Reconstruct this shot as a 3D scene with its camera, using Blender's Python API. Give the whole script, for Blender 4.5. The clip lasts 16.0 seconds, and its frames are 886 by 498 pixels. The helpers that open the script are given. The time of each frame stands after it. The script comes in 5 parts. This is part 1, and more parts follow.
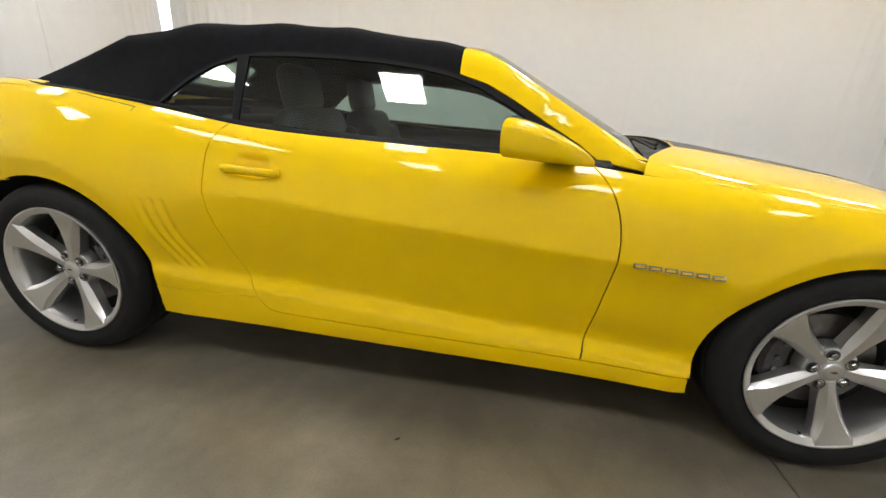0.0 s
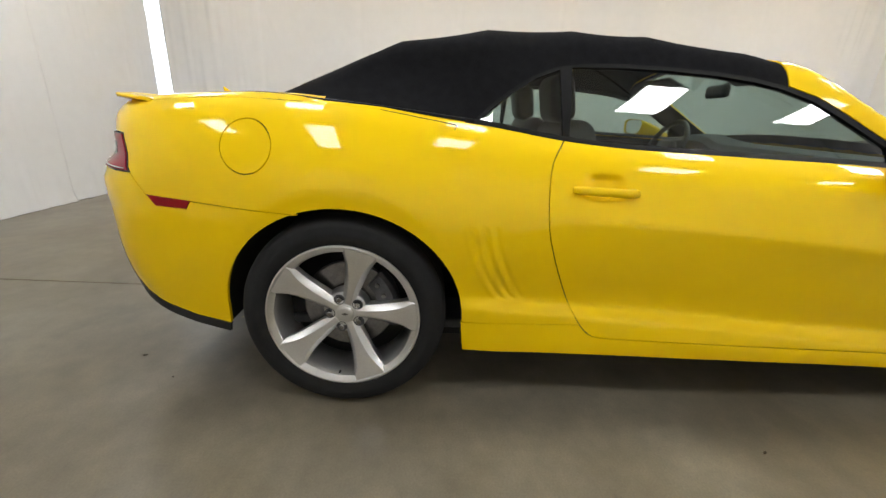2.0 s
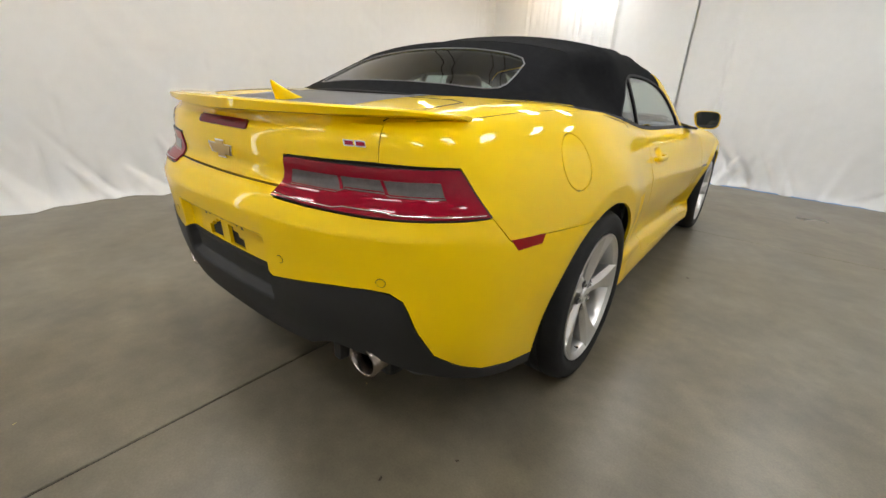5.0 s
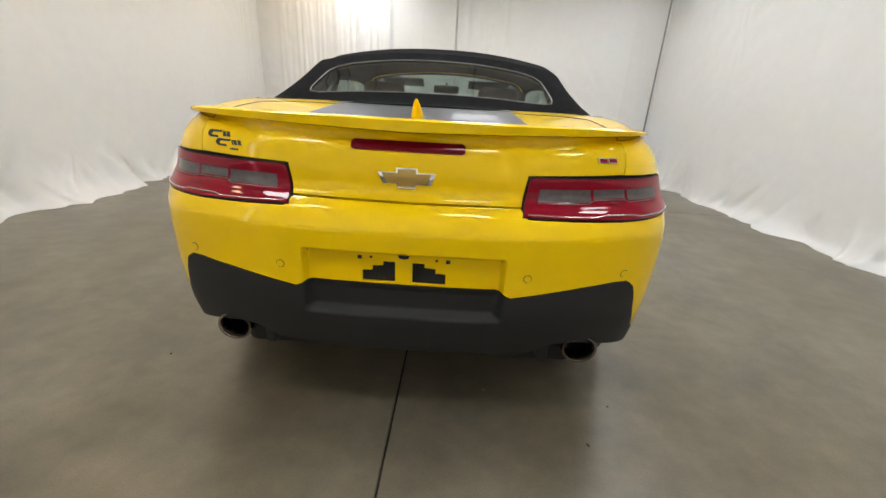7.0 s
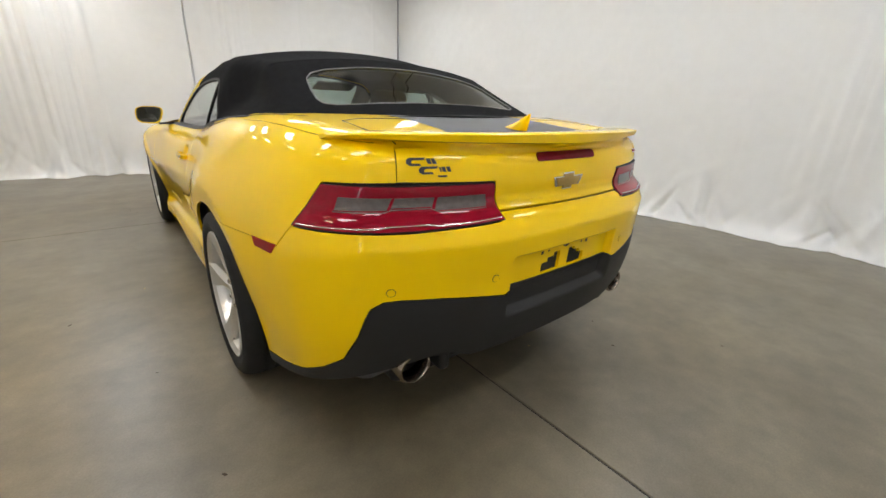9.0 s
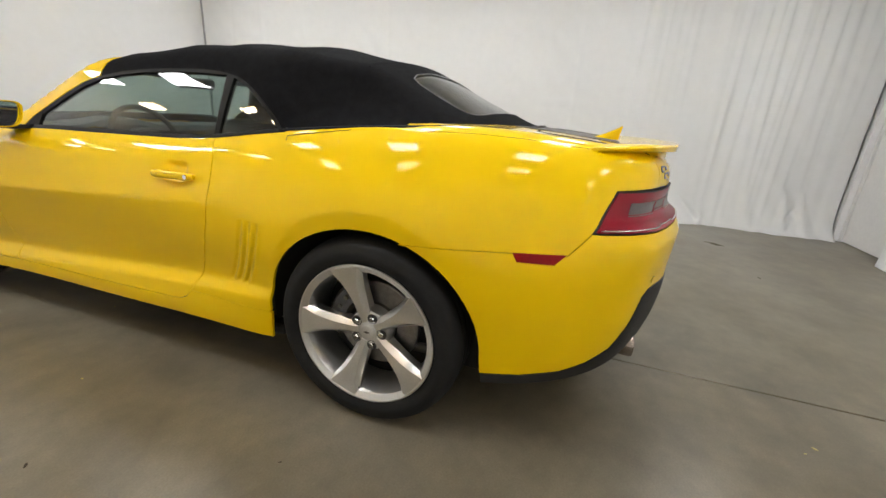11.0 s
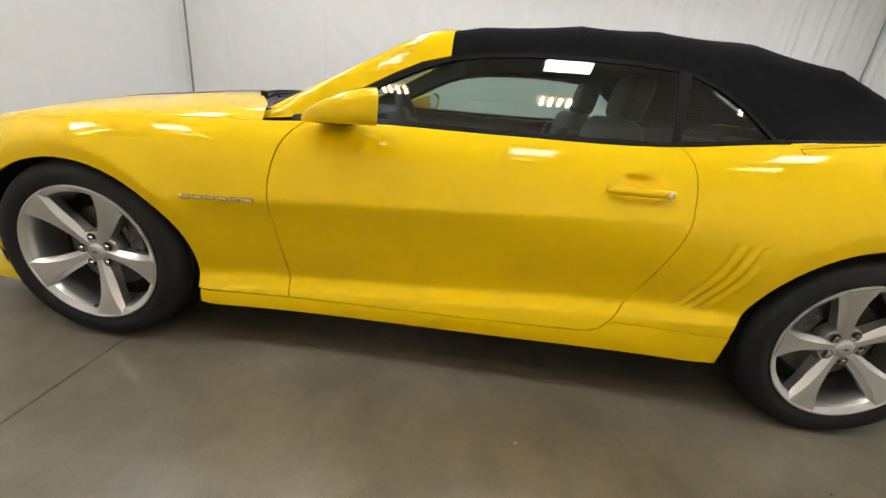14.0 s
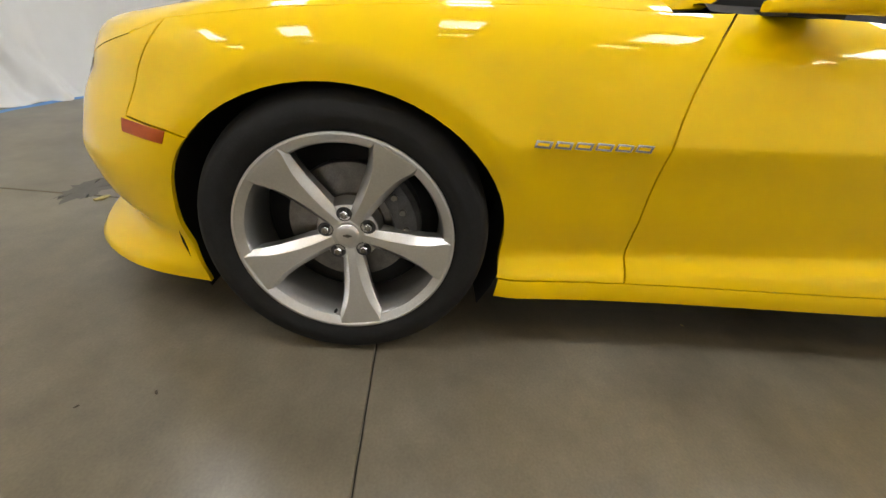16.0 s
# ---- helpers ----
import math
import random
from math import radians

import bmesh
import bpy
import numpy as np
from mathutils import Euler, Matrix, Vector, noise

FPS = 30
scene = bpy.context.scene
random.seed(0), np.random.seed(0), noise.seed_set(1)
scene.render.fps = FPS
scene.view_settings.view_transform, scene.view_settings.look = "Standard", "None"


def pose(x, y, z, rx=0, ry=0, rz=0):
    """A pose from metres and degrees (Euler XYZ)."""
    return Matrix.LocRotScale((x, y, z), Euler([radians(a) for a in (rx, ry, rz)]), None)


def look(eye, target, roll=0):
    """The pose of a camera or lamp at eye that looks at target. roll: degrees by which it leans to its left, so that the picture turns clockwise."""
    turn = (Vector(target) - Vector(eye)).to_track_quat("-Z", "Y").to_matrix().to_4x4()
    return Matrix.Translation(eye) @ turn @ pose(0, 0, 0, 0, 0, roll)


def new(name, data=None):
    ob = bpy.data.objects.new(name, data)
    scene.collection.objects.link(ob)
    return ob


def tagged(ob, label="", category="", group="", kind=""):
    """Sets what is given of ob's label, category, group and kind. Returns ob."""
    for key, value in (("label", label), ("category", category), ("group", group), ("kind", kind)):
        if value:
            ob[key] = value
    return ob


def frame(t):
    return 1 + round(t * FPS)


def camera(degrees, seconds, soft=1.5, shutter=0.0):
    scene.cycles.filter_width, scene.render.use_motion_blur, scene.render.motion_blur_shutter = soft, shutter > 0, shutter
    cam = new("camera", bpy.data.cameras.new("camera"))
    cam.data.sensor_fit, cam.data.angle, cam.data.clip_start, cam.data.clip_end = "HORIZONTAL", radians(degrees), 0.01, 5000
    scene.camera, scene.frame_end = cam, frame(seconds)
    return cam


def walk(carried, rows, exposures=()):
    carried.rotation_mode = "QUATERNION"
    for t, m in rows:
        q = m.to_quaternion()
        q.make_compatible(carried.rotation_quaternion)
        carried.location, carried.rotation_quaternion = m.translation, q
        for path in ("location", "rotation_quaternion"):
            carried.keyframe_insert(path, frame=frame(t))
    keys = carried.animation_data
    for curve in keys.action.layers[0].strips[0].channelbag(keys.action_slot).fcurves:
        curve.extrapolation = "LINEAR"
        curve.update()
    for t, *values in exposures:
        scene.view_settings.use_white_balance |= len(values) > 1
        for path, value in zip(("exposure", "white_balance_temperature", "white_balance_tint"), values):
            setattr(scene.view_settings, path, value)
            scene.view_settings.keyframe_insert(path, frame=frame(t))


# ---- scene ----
EXPOSURES = [(0.0, 0.0)]
cam = camera(95.53, 16.0)
# seconds, place, then yaw (to the left from +y), pitch (up) and roll in degrees
PATH = [
    (0.0, 2.189, 0.336, 1.083, 98.52, -18.99, 3.49),
    (0.5, 2.186, -0.024, 1.086, 97.11, -19.43, 3.38),
    (1.0, 2.225, -0.362, 1.087, 95.84, -18.67, 3.01),
    (1.5, 2.224, -0.749, 1.079, 93.08, -18.83, 2.77),
    (2.0, 2.201, -1.110, 1.073, 88.86, -18.96, 2.60),
    (2.5, 2.178, -1.464, 1.084, 82.74, -19.08, 2.74),
    (3.0, 2.086, -1.812, 1.098, 75.73, -19.51, 2.89),
    (3.5, 1.965, -2.145, 1.109, 67.10, -19.72, 3.06),
    (4.0, 1.817, -2.461, 1.137, 57.66, -20.23, 3.02),
    (4.2, 1.734, -2.573, 1.123, 53.99, -20.52, 2.82),
    (6.3, 0.585, -3.406, 1.152, 13.83, -21.03, 3.26),
    (6.5, 0.449, -3.442, 1.149, 10.75, -20.66, 3.28),
    (7.0, 0.135, -3.506, 1.142, 1.28, -20.38, 3.22),
    (7.5, -0.221, -3.488, 1.145, -8.84, -19.86, 2.93),
    (8.0, -0.563, -3.435, 1.158, -18.70, -20.48, 2.69),
    (8.2, -0.694, -3.421, 1.163, -22.90, -20.20, 2.56),
    (10.3, -1.820, -2.509, 1.139, -63.49, -19.14, 3.46),
    (10.5, -1.891, -2.394, 1.128, -66.64, -18.60, 3.73),
    (11.0, -2.055, -2.078, 1.135, -71.81, -18.34, 3.87),
    (11.5, -2.144, -1.756, 1.107, -75.99, -18.16, 4.31),
    (12.0, -2.187, -1.413, 1.105, -78.95, -18.41, 4.79),
    (12.5, -2.234, -1.050, 1.115, -81.73, -19.18, 5.21),
    (13.0, -2.255, -0.712, 1.086, -83.90, -19.37, 5.63),
    (13.5, -2.247, -0.361, 1.096, -85.52, -20.69, 5.70),
    (14.0, -2.258, 0.018, 1.078, -87.67, -20.96, 6.32),
    (14.5, -2.222, 0.368, 1.035, -88.85, -22.71, 6.52),
    (15.0, -2.131, 0.694, 1.019, -89.46, -25.77, 6.56),
    (15.5, -1.988, 1.027, 0.978, -91.45, -28.47, 6.75),
    (16.0, -1.815, 1.259, 0.869, -94.96, -29.70, 6.82),
]


def eye_pose(x, y, z, yaw, pitch, roll):
    return pose(x, y, z) @ pose(0, 0, 0, 0, 0, yaw) @ pose(0, 0, 0, 90 + pitch) @ pose(0, 0, 0, 0, 0, roll)


walk(cam, [(t, eye_pose(*row)) for t, *row in PATH], EXPOSURES)

# ---- world and light ----
world = bpy.data.worlds.new("world")
scene.world = world
world.use_nodes = True
world.node_tree.nodes["Background"].inputs[0].default_value = (0.9, 0.95, 1.0, 1)
world.node_tree.nodes["Background"].inputs[1].default_value = 0.05

# ---- materials ----


def material(name, color, rough=0.5, metal=0.0, coat=0.0, var=0.0, scale=8.0, bump=0.0, bscale=60.0, spec=0.5):
    """A principled material with colour mottling at two scales and a fine bump."""
    m = bpy.data.materials.new(name)
    m.use_nodes = True
    nt = m.node_tree
    b = nt.nodes["Principled BSDF"]
    b.inputs["Base Color"].default_value = (*color, 1)
    b.inputs["Roughness"].default_value = rough
    b.inputs["Metallic"].default_value = metal
    b.inputs["Coat Weight"].default_value = coat
    b.inputs["Coat Roughness"].default_value = 0.03
    b.inputs["Specular IOR Level"].default_value = spec
    tc = nt.nodes.new("ShaderNodeTexCoord")
    if var:
        n1, n2 = nt.nodes.new("ShaderNodeTexNoise"), nt.nodes.new("ShaderNodeTexNoise")
        n1.inputs["Scale"].default_value, n1.inputs["Detail"].default_value = scale, 6
        n2.inputs["Scale"].default_value, n2.inputs["Detail"].default_value = scale * 9, 4
        mix = nt.nodes.new("ShaderNodeMath")
        mix.operation = "ADD"
        ramp = nt.nodes.new("ShaderNodeValToRGB")
        ramp.color_ramp.elements[0].position, ramp.color_ramp.elements[1].position = 0.7, 1.3
        ramp.color_ramp.elements[0].color = (*[c * (1 - var) for c in color], 1)
        ramp.color_ramp.elements[1].color = (*[min(1, c * (1 + var)) for c in color], 1)
        half = nt.nodes.new("ShaderNodeMath")
        half.operation = "MULTIPLY"
        half.inputs[1].default_value = 0.5
        ramp.color_ramp.elements[0].position, ramp.color_ramp.elements[1].position = 0.35, 0.65
        for n in (n1, n2):
            nt.links.new(tc.outputs["Object"], n.inputs["Vector"])
        nt.links.new(n1.outputs["Fac"], mix.inputs[0])
        nt.links.new(n2.outputs["Fac"], mix.inputs[1])
        nt.links.new(mix.outputs[0], half.inputs[0])
        nt.links.new(half.outputs[0], ramp.inputs["Fac"])
        nt.links.new(ramp.outputs["Color"], b.inputs["Base Color"])
    if bump:
        n3, bp = nt.nodes.new("ShaderNodeTexNoise"), nt.nodes.new("ShaderNodeBump")
        n3.inputs["Scale"].default_value, n3.inputs["Detail"].default_value = bscale, 5
        bp.inputs["Strength"].default_value, bp.inputs["Distance"].default_value = bump, 0.002
        nt.links.new(tc.outputs["Object"], n3.inputs["Vector"])
        nt.links.new(n3.outputs["Fac"], bp.inputs["Height"])
        nt.links.new(bp.outputs["Normal"], b.inputs["Normal"])
    return m


def glowing(name, color, strength):
    m = material(name, color)
    b = m.node_tree.nodes["Principled BSDF"]
    b.inputs["Emission Color"].default_value = (*color, 1)
    b.inputs["Emission Strength"].default_value = strength
    return m


def glassy(name, color, rough=0.0, ior=1.45):
    m = material(name, color, rough)
    b = m.node_tree.nodes["Principled BSDF"]
    b.inputs["Transmission Weight"].default_value = 1.0
    b.inputs["IOR"].default_value = ior
    return m


def pane_material(name, tint, gloss=0.09):
    """Thin tinted glass: straight view through, with a clear mirror film that strengthens at grazing angles."""
    m = bpy.data.materials.new(name)
    m.use_nodes = True
    nt = m.node_tree
    nt.nodes.remove(nt.nodes["Principled BSDF"])
    tr, gl, mix, fr, po, sc = (nt.nodes.new("ShaderNode" + k) for k in ("BsdfTransparent", "BsdfGlossy", "MixShader", "LayerWeight", "Math", "Math"))
    tr.inputs["Color"].default_value = (*tint, 1)
    gl.inputs["Roughness"].default_value = 0.01
    fr.inputs["Blend"].default_value = 0.5
    po.operation, sc.operation = "POWER", "MULTIPLY_ADD"
    po.inputs[1].default_value = 4.5
    sc.inputs[1].default_value, sc.inputs[2].default_value = 0.8, gloss
    nt.links.new(fr.outputs["Facing"], po.inputs[0])
    nt.links.new(po.outputs[0], sc.inputs[0])
    nt.links.new(sc.outputs[0], mix.inputs[0])
    nt.links.new(tr.outputs[0], mix.inputs[1])
    nt.links.new(gl.outputs[0], mix.inputs[2])
    nt.links.new(mix.outputs[0], nt.nodes["Material Output"].inputs["Surface"])
    return m


YELLOW = material("yellow_paint", (0.90, 0.586, 0.0), 0.45, coat=0.85, var=0.006, scale=3, spec=0.05)
YELLOW.node_tree.nodes["Principled BSDF"].inputs["Coat IOR"].default_value = 1.38
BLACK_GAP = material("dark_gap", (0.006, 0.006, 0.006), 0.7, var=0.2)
BLACK_PLASTIC = material("black_plastic", (0.0095, 0.0095, 0.010), 0.6, var=0.15, scale=40, bump=0.25, bscale=500)
TRIM = material("satin_black_trim", (0.005, 0.005, 0.005), 0.55, var=0.1, scale=20, spec=0.15)
FABRIC = material("black_canvas", (0.010, 0.010, 0.011), 0.95, var=0.25, scale=30, bump=0.5, bscale=900, spec=0.05)
TYRE = material("tyre_rubber", (0.011, 0.011, 0.011), 0.75, var=0.3, scale=25, bump=0.2, bscale=200, spec=0.3)
ALLOY = material("silver_alloy", (0.70, 0.69, 0.675), 0.30, metal=0.92, var=0.06, scale=20, coat=0.15)
STEEL = material("brake_steel", (0.20, 0.19, 0.18), 0.42, metal=1.0, var=0.25, scale=40)
CHROME = material("chrome", (0.76, 0.75, 0.72), 0.10, metal=1.0, var=0.03)
CAST = material("dark_cast_metal", (0.085, 0.085, 0.088), 0.45, metal=0.4, var=0.3, scale=30)
LEATHER = material("black_leather", (0.026, 0.026, 0.027), 0.42, var=0.2, scale=30, bump=0.5, bscale=60, spec=0.45)
GLASS = pane_material("tinted_glass", (0.62, 0.73, 0.70), 0.12)
LAMP_RED = material("red_lens", (0.24, 0.002, 0.014), 0.30, coat=0.7, spec=0.02, var=0.1, scale=30)
LAMP_SMOKE = material("smoked_lens", (0.115, 0.10, 0.098), 0.3, coat=0.5, spec=0.1, var=0.2, scale=60)
AMBER = material("amber_red_lens", (0.46, 0.085, 0.006), 0.3, coat=0.3, spec=0.1, var=0.1, scale=60)
STRIPE = material("charcoal_vinyl", (0.038, 0.039, 0.043), 0.48, coat=0.12, var=0.15, scale=15)
GOLD = material("gold_enamel", (0.50, 0.34, 0.10), 0.3, metal=0.6, var=0.08, scale=200)
DECAL = material("grey_black_decal", (0.025, 0.024, 0.022), 0.4, var=0.2, scale=80)
DRAPE = material("white_drape", (0.75, 0.75, 0.745), 0.75, var=0.02, scale=1.2, bump=0.15, bscale=30)
WALL = material("white_wall_panel", (0.78, 0.775, 0.775), 0.6, var=0.03, scale=2, bump=0.1)
CEIL = material("pale_ceiling", (0.66, 0.66, 0.66), 0.8, var=0.1, scale=1.5)
PANEL = glowing("lamp_diffuser", (0.97, 0.985, 1.0), 20.0)
LAMP_CASE = material("lamp_housing", (0.7, 0.7, 0.7), 0.4, var=0.05)
TUBE_LIGHT = glowing("lamp_tube", (1.0, 0.82, 0.56), 30.0)
DAYLIGHT = glowing("daylight_gap", (0.86, 0.93, 1.0), 4.0)
DOOR_WHITE = material("white_door_paint", (0.74, 0.73, 0.72), 0.45, var=0.04, scale=3, bump=0.08)
MIRROR = material("mirror_glass", (0.85, 0.88, 0.87), 0.01, metal=1.0)
RED_DARK = material("dark_red_lens", (0.13, 0.0, 0.006), 0.3, coat=0.4, spec=0.05, var=0.1, scale=40)
INTERIOR = material("charcoal_interior", (0.050, 0.050, 0.051), 0.6, var=0.2, scale=20, bump=0.3, bscale=250)
DASH = material("dash_plastic", (0.04, 0.04, 0.041), 0.6, var=0.15, scale=30, bump=0.2, bscale=300)
NUT = material("nut_steel", (0.42, 0.41, 0.40), 0.25, metal=1.0, var=0.1, scale=90)
EXHAUST = material("smoky_chrome", (0.30, 0.26, 0.23), 0.2, metal=1.0, var=0.2, scale=30)
REAR_GLASS = pane_material("tinted_rear_glass", (0.62, 0.72, 0.69), 0.15)
SEAL = material("grey_seal", (0.20, 0.20, 0.20), 0.5, var=0.1)
TAPE = material("blue_tape", (0.12, 0.30, 0.62), 0.6, var=0.1, scale=20)
LITTER = material("dry_leaf_bits", (0.05, 0.035, 0.02), 0.8, var=0.4, scale=90)
PALE_LITTER = material("pale_leaf_bits", (0.50, 0.42, 0.16), 0.8, var=0.3, scale=60)

# ---- helpers for meshes ----


def mesh_from(name, verts, faces, mat, parent=None, smooth=True, label="", normals=None):
    me = bpy.data.meshes.new(name)
    me.from_pydata([tuple(v) for v in verts], [], [tuple(f) for f in faces])
    me.update()
    if smooth:
        me.polygons.foreach_set("use_smooth", [True] * len(me.polygons))
    if normals is not None:
        me.normals_split_custom_set_from_vertices([tuple(n) for n in normals])
    ob = new(name, me)
    me.materials.append(mat)
    ob.parent = parent
    return tagged(ob, label) if label else ob


def part(name, bm, mat, parent=None, label="", smooth=False):
    """Links a bmesh as one mesh object under a thing or a part."""
    me = bpy.data.meshes.new(name)
    bm.normal_update()
    bm.to_mesh(me)
    bm.free()
    if smooth:
        me.polygons.foreach_set("use_smooth", [True] * len(me.polygons))
    me.materials.append(mat)
    ob = new(name, me)
    ob.parent = parent
    return tagged(ob, label) if label else ob


def box(lo, hi, bevel=0.0, segs=2):
    bm = bmesh.new()
    bmesh.ops.create_cube(bm, size=1)
    for v in bm.verts:
        v.co = Vector([lo[k] + (v.co[k] + 0.5) * (hi[k] - lo[k]) for k in range(3)])
    if bevel:
        bmesh.ops.bevel(bm, geom=list(bm.edges), offset=bevel, segments=segs, affect="EDGES", profile=0.5)
    return bm


def empty(name, label="", category="", group="", kind="", place=(0, 0, 0)):
    ob = new(name)
    ob.location = place
    return tagged(ob, label, category, group, kind)


def smoothstep(a, b, x):
    t = np.clip((x - a) / (b - a), 0, 1)
    return t * t * (3 - 2 * t)


# ---- the room ----
XL, XR, YB, YF, ZC = -3.70, 4.0, -5.08, 4.9, 5.4


def concrete():
    m = bpy.data.materials.new("polished_concrete")
    m.use_nodes = True
    nt = m.node_tree
    b = nt.nodes["Principled BSDF"]
    tc = nt.nodes.new("ShaderNodeTexCoord")

    def noise(scale, detail, rough=0.55, dist=0.0):
        n = nt.nodes.new("ShaderNodeTexNoise")
        n.inputs["Scale"].default_value, n.inputs["Detail"].default_value = scale, detail
        n.inputs["Roughness"].default_value, n.inputs["Distortion"].default_value = rough, dist
        nt.links.new(tc.outputs["Object"], n.inputs["Vector"])
        return n.outputs["Fac"]

    def mixed(kind, fac, a, c):
        n = nt.nodes.new("ShaderNodeMix")
        n.data_type, n.blend_type = "RGBA", kind
        n.inputs["Factor"].default_value = fac
        nt.links.new(a, n.inputs["A"])
        nt.links.new(c, n.inputs["B"])
        return n.outputs["Result"]

    def ramp(src, *stops):
        n = nt.nodes.new("ShaderNodeValToRGB")
        for k, (at, col) in enumerate(stops):
            el = n.color_ramp.elements[k] if k < 2 else n.color_ramp.elements.new(at)
            el.position, el.color = at, (*col, 1) if isinstance(col, tuple) else (col, col, col, 1)
        nt.links.new(src, n.inputs["Fac"])
        return n.outputs["Color"]

    # brown-grey cement with wide soft clouds, paler worn patches and fine speckle
    base = ramp(noise(0.7, 3, 0.5), (0.10, (0.152, 0.118, 0.060)), (0.90, (0.262, 0.238, 0.190)))
    base = mixed("MULTIPLY", 1.0, base, ramp(noise(2.4, 6, 0.58), (0.05, 0.42), (0.95, 1.30)))
    base = mixed("MULTIPLY", 1.0, base, ramp(noise(9.0, 6, 0.6), (0.05, 0.66), (0.95, 1.24)))
    base = mixed("MULTIPLY", 1.0, base, ramp(noise(140, 2), (0.05, 0.75), (0.95, 1.15)))
    nt.links.new(base, b.inputs["Base Color"])
    nt.links.new(ramp(noise(1.3, 4, 0.5), (0.05, 0.22), (0.95, 0.42)), b.inputs["Roughness"])
    return m


CONCRETE = concrete()
JOINT = material("joint_filler", (0.014, 0.013, 0.012), 0.8, var=0.3, scale=30)

floor = tagged(part("floor", box((XL - 1.5, YB - 1.5, -0.25), (XR + 1.5, YF + 1.5, -0.007)), JOINT), "dark joint bed under the concrete slabs", "floor", kind="structure")
# slabs, parted by sawn joints
JX, JY, JW, KW = -0.048, 1.345, 0.009, 0.004
for x0, x1 in ((XL - 1.4, JX - JW / 2), (JX + JW / 2, XR + 1.4)):
    for y0, y1 in ((YB - 1.4, JY - KW / 2), (JY + KW / 2, YF + 1.4)):
        slab = part("floor_slab", box((x0, y0, -0.1), (x1, y1, 0.0), 0.003, 1), CONCRETE, floor)


def drape(name, p0, p1, height, seed, clusters, depth=0.05, rumple=1.0):
    """A cloth wall from p0 to p1: nearly flat lengths between bunches of hanging folds (middle, half width, strength), a crumpled foot that lies on the floor, and packing creases."""
    rng = np.random.RandomState(seed)
    p0, p1 = np.array(p0, float), np.array(p1, float)
    length = np.linalg.norm(p1 - p0)
    along = (p1 - p0) / length
    out = np.array([-along[1], along[0]])
    nu, nv = int(length / 0.022), 120
    s = np.linspace(0, length, nu)
    z = height * np.linspace(0, 1, nv) ** 1.75
    sv, zv = np.meshgrid(s, z)
    ph = rng.rand(12) * 6.28
    d = 0.024 * np.sin(sv * 1.7 + ph[0] + 0.3 * zv) + 0.009 * np.sin(sv * 3.9 + ph[1] - 0.25 * zv) + 0.003 * np.sin(sv * 7.7 + ph[2] + 0.6 * np.sin(zv + ph[3]))
    for c, half, strong in clusters:
        n = int(half / 0.055)
        for k in range(-n, n + 1):
            at = c + k * half / n + rng.uniform(-0.025, 0.025)
            lean = rng.uniform(-0.03, 0.03)
            wide = rng.uniform(0.018, 0.045)
            amp = strong * rng.uniform(0.35, 1.0) * (1 - 0.6 * abs(k) / n)
            fade = 0.35 + 0.65 * smoothstep(rng.uniform(-0.6, 0.9), rng.uniform(1.2, 2.6), zv)
            d = d + depth * amp * fade * np.exp(-(((sv - at - lean * (zv - 1.5)) / wide) ** 2))
    crumple = np.zeros_like(d)
    for _ in range(int(length * 7)):
        c, w, a, up, lean = rng.uniform(0, length), rng.uniform(0.03, 0.09), rng.uniform(-1, 1), rng.uniform(0.12, 0.55), rng.uniform(-0.7, 0.7)
        crumple += a * np.exp(-(((sv - c - lean * zv) / w) ** 2)) * np.exp(-(zv / up) ** 2)
    for _ in range(int(length * 3.2)):
        c, w, up, lean = rng.uniform(0, length), rng.uniform(0.08, 0.20), rng.uniform(0.18, 0.60), rng.uniform(-0.9, 0.9)
        tent = np.clip(1 - np.abs(sv - c - lean * zv) / (w * (1.15 - np.clip(zv / up, 0, 1))), 0, 1) * np.clip(1 - zv / up, 0, 1) ** 0.6
        crumple += rng.choice([-0.9, 1.2]) * tent
    d = d + 0.060 * rumple * crumple
    # soft puckers in all directions
    for _ in range(int(length * 22)):
        c, zc, w, run, turn, a = rng.uniform(0, length), rng.uniform(0.1, 3.6), rng.uniform(0.03, 0.10), rng.uniform(0.12, 0.45), rng.uniform(-1.2, 1.2), rng.uniform(-0.006, 0.006)
        lo, hi = np.searchsorted(s, c - 1.2), np.searchsorted(s, c + 1.2)
        du, dv = sv[:, lo:hi] - c, zv[:, lo:hi] - zc
        p, q = du * math.cos(turn) + dv * math.sin(turn), dv * math.cos(turn) - du * math.sin(turn)
        d[:, lo:hi] += a * np.exp(-((p / w) ** 2) - (q / run) ** 2)
    spill = 0.10 + 0.06 * np.sin(sv * 1.9 + ph[4]) + 0.03 * np.sin(sv * 6.1 + ph[5])
    d = d + rumple * (spill * np.exp(-(zv / 0.06)) + 0.05 * np.exp(-zv / 0.3))
    for zc in (1.42, 2.65):
        d = d + 0.009 * np.exp(-(((zv - zc - 0.02 * np.sin(sv * 2 + ph[6])) / 0.02) ** 2)) * (0.5 + 0.5 * np.sin(sv * 5 + ph[7]))
    for c in np.arange(0.6, length, 1.31):
        d = d - 0.003 * np.exp(-(((sv - c) / 0.02) ** 2))
    d = d + 0.0025 * np.sin(zv * 17 + 4 * np.sin(sv * 2.3 + ph[8])) * np.sin(sv * 11 + ph[9])
    zz = np.where(np.arange(nv)[:, None] == 0, 0.004 + 0.004 * np.sin(sv * 13), zv)
    x = p0[0] + along[0] * sv + out[0] * d
    y = p0[1] + along[1] * sv + out[1] * d
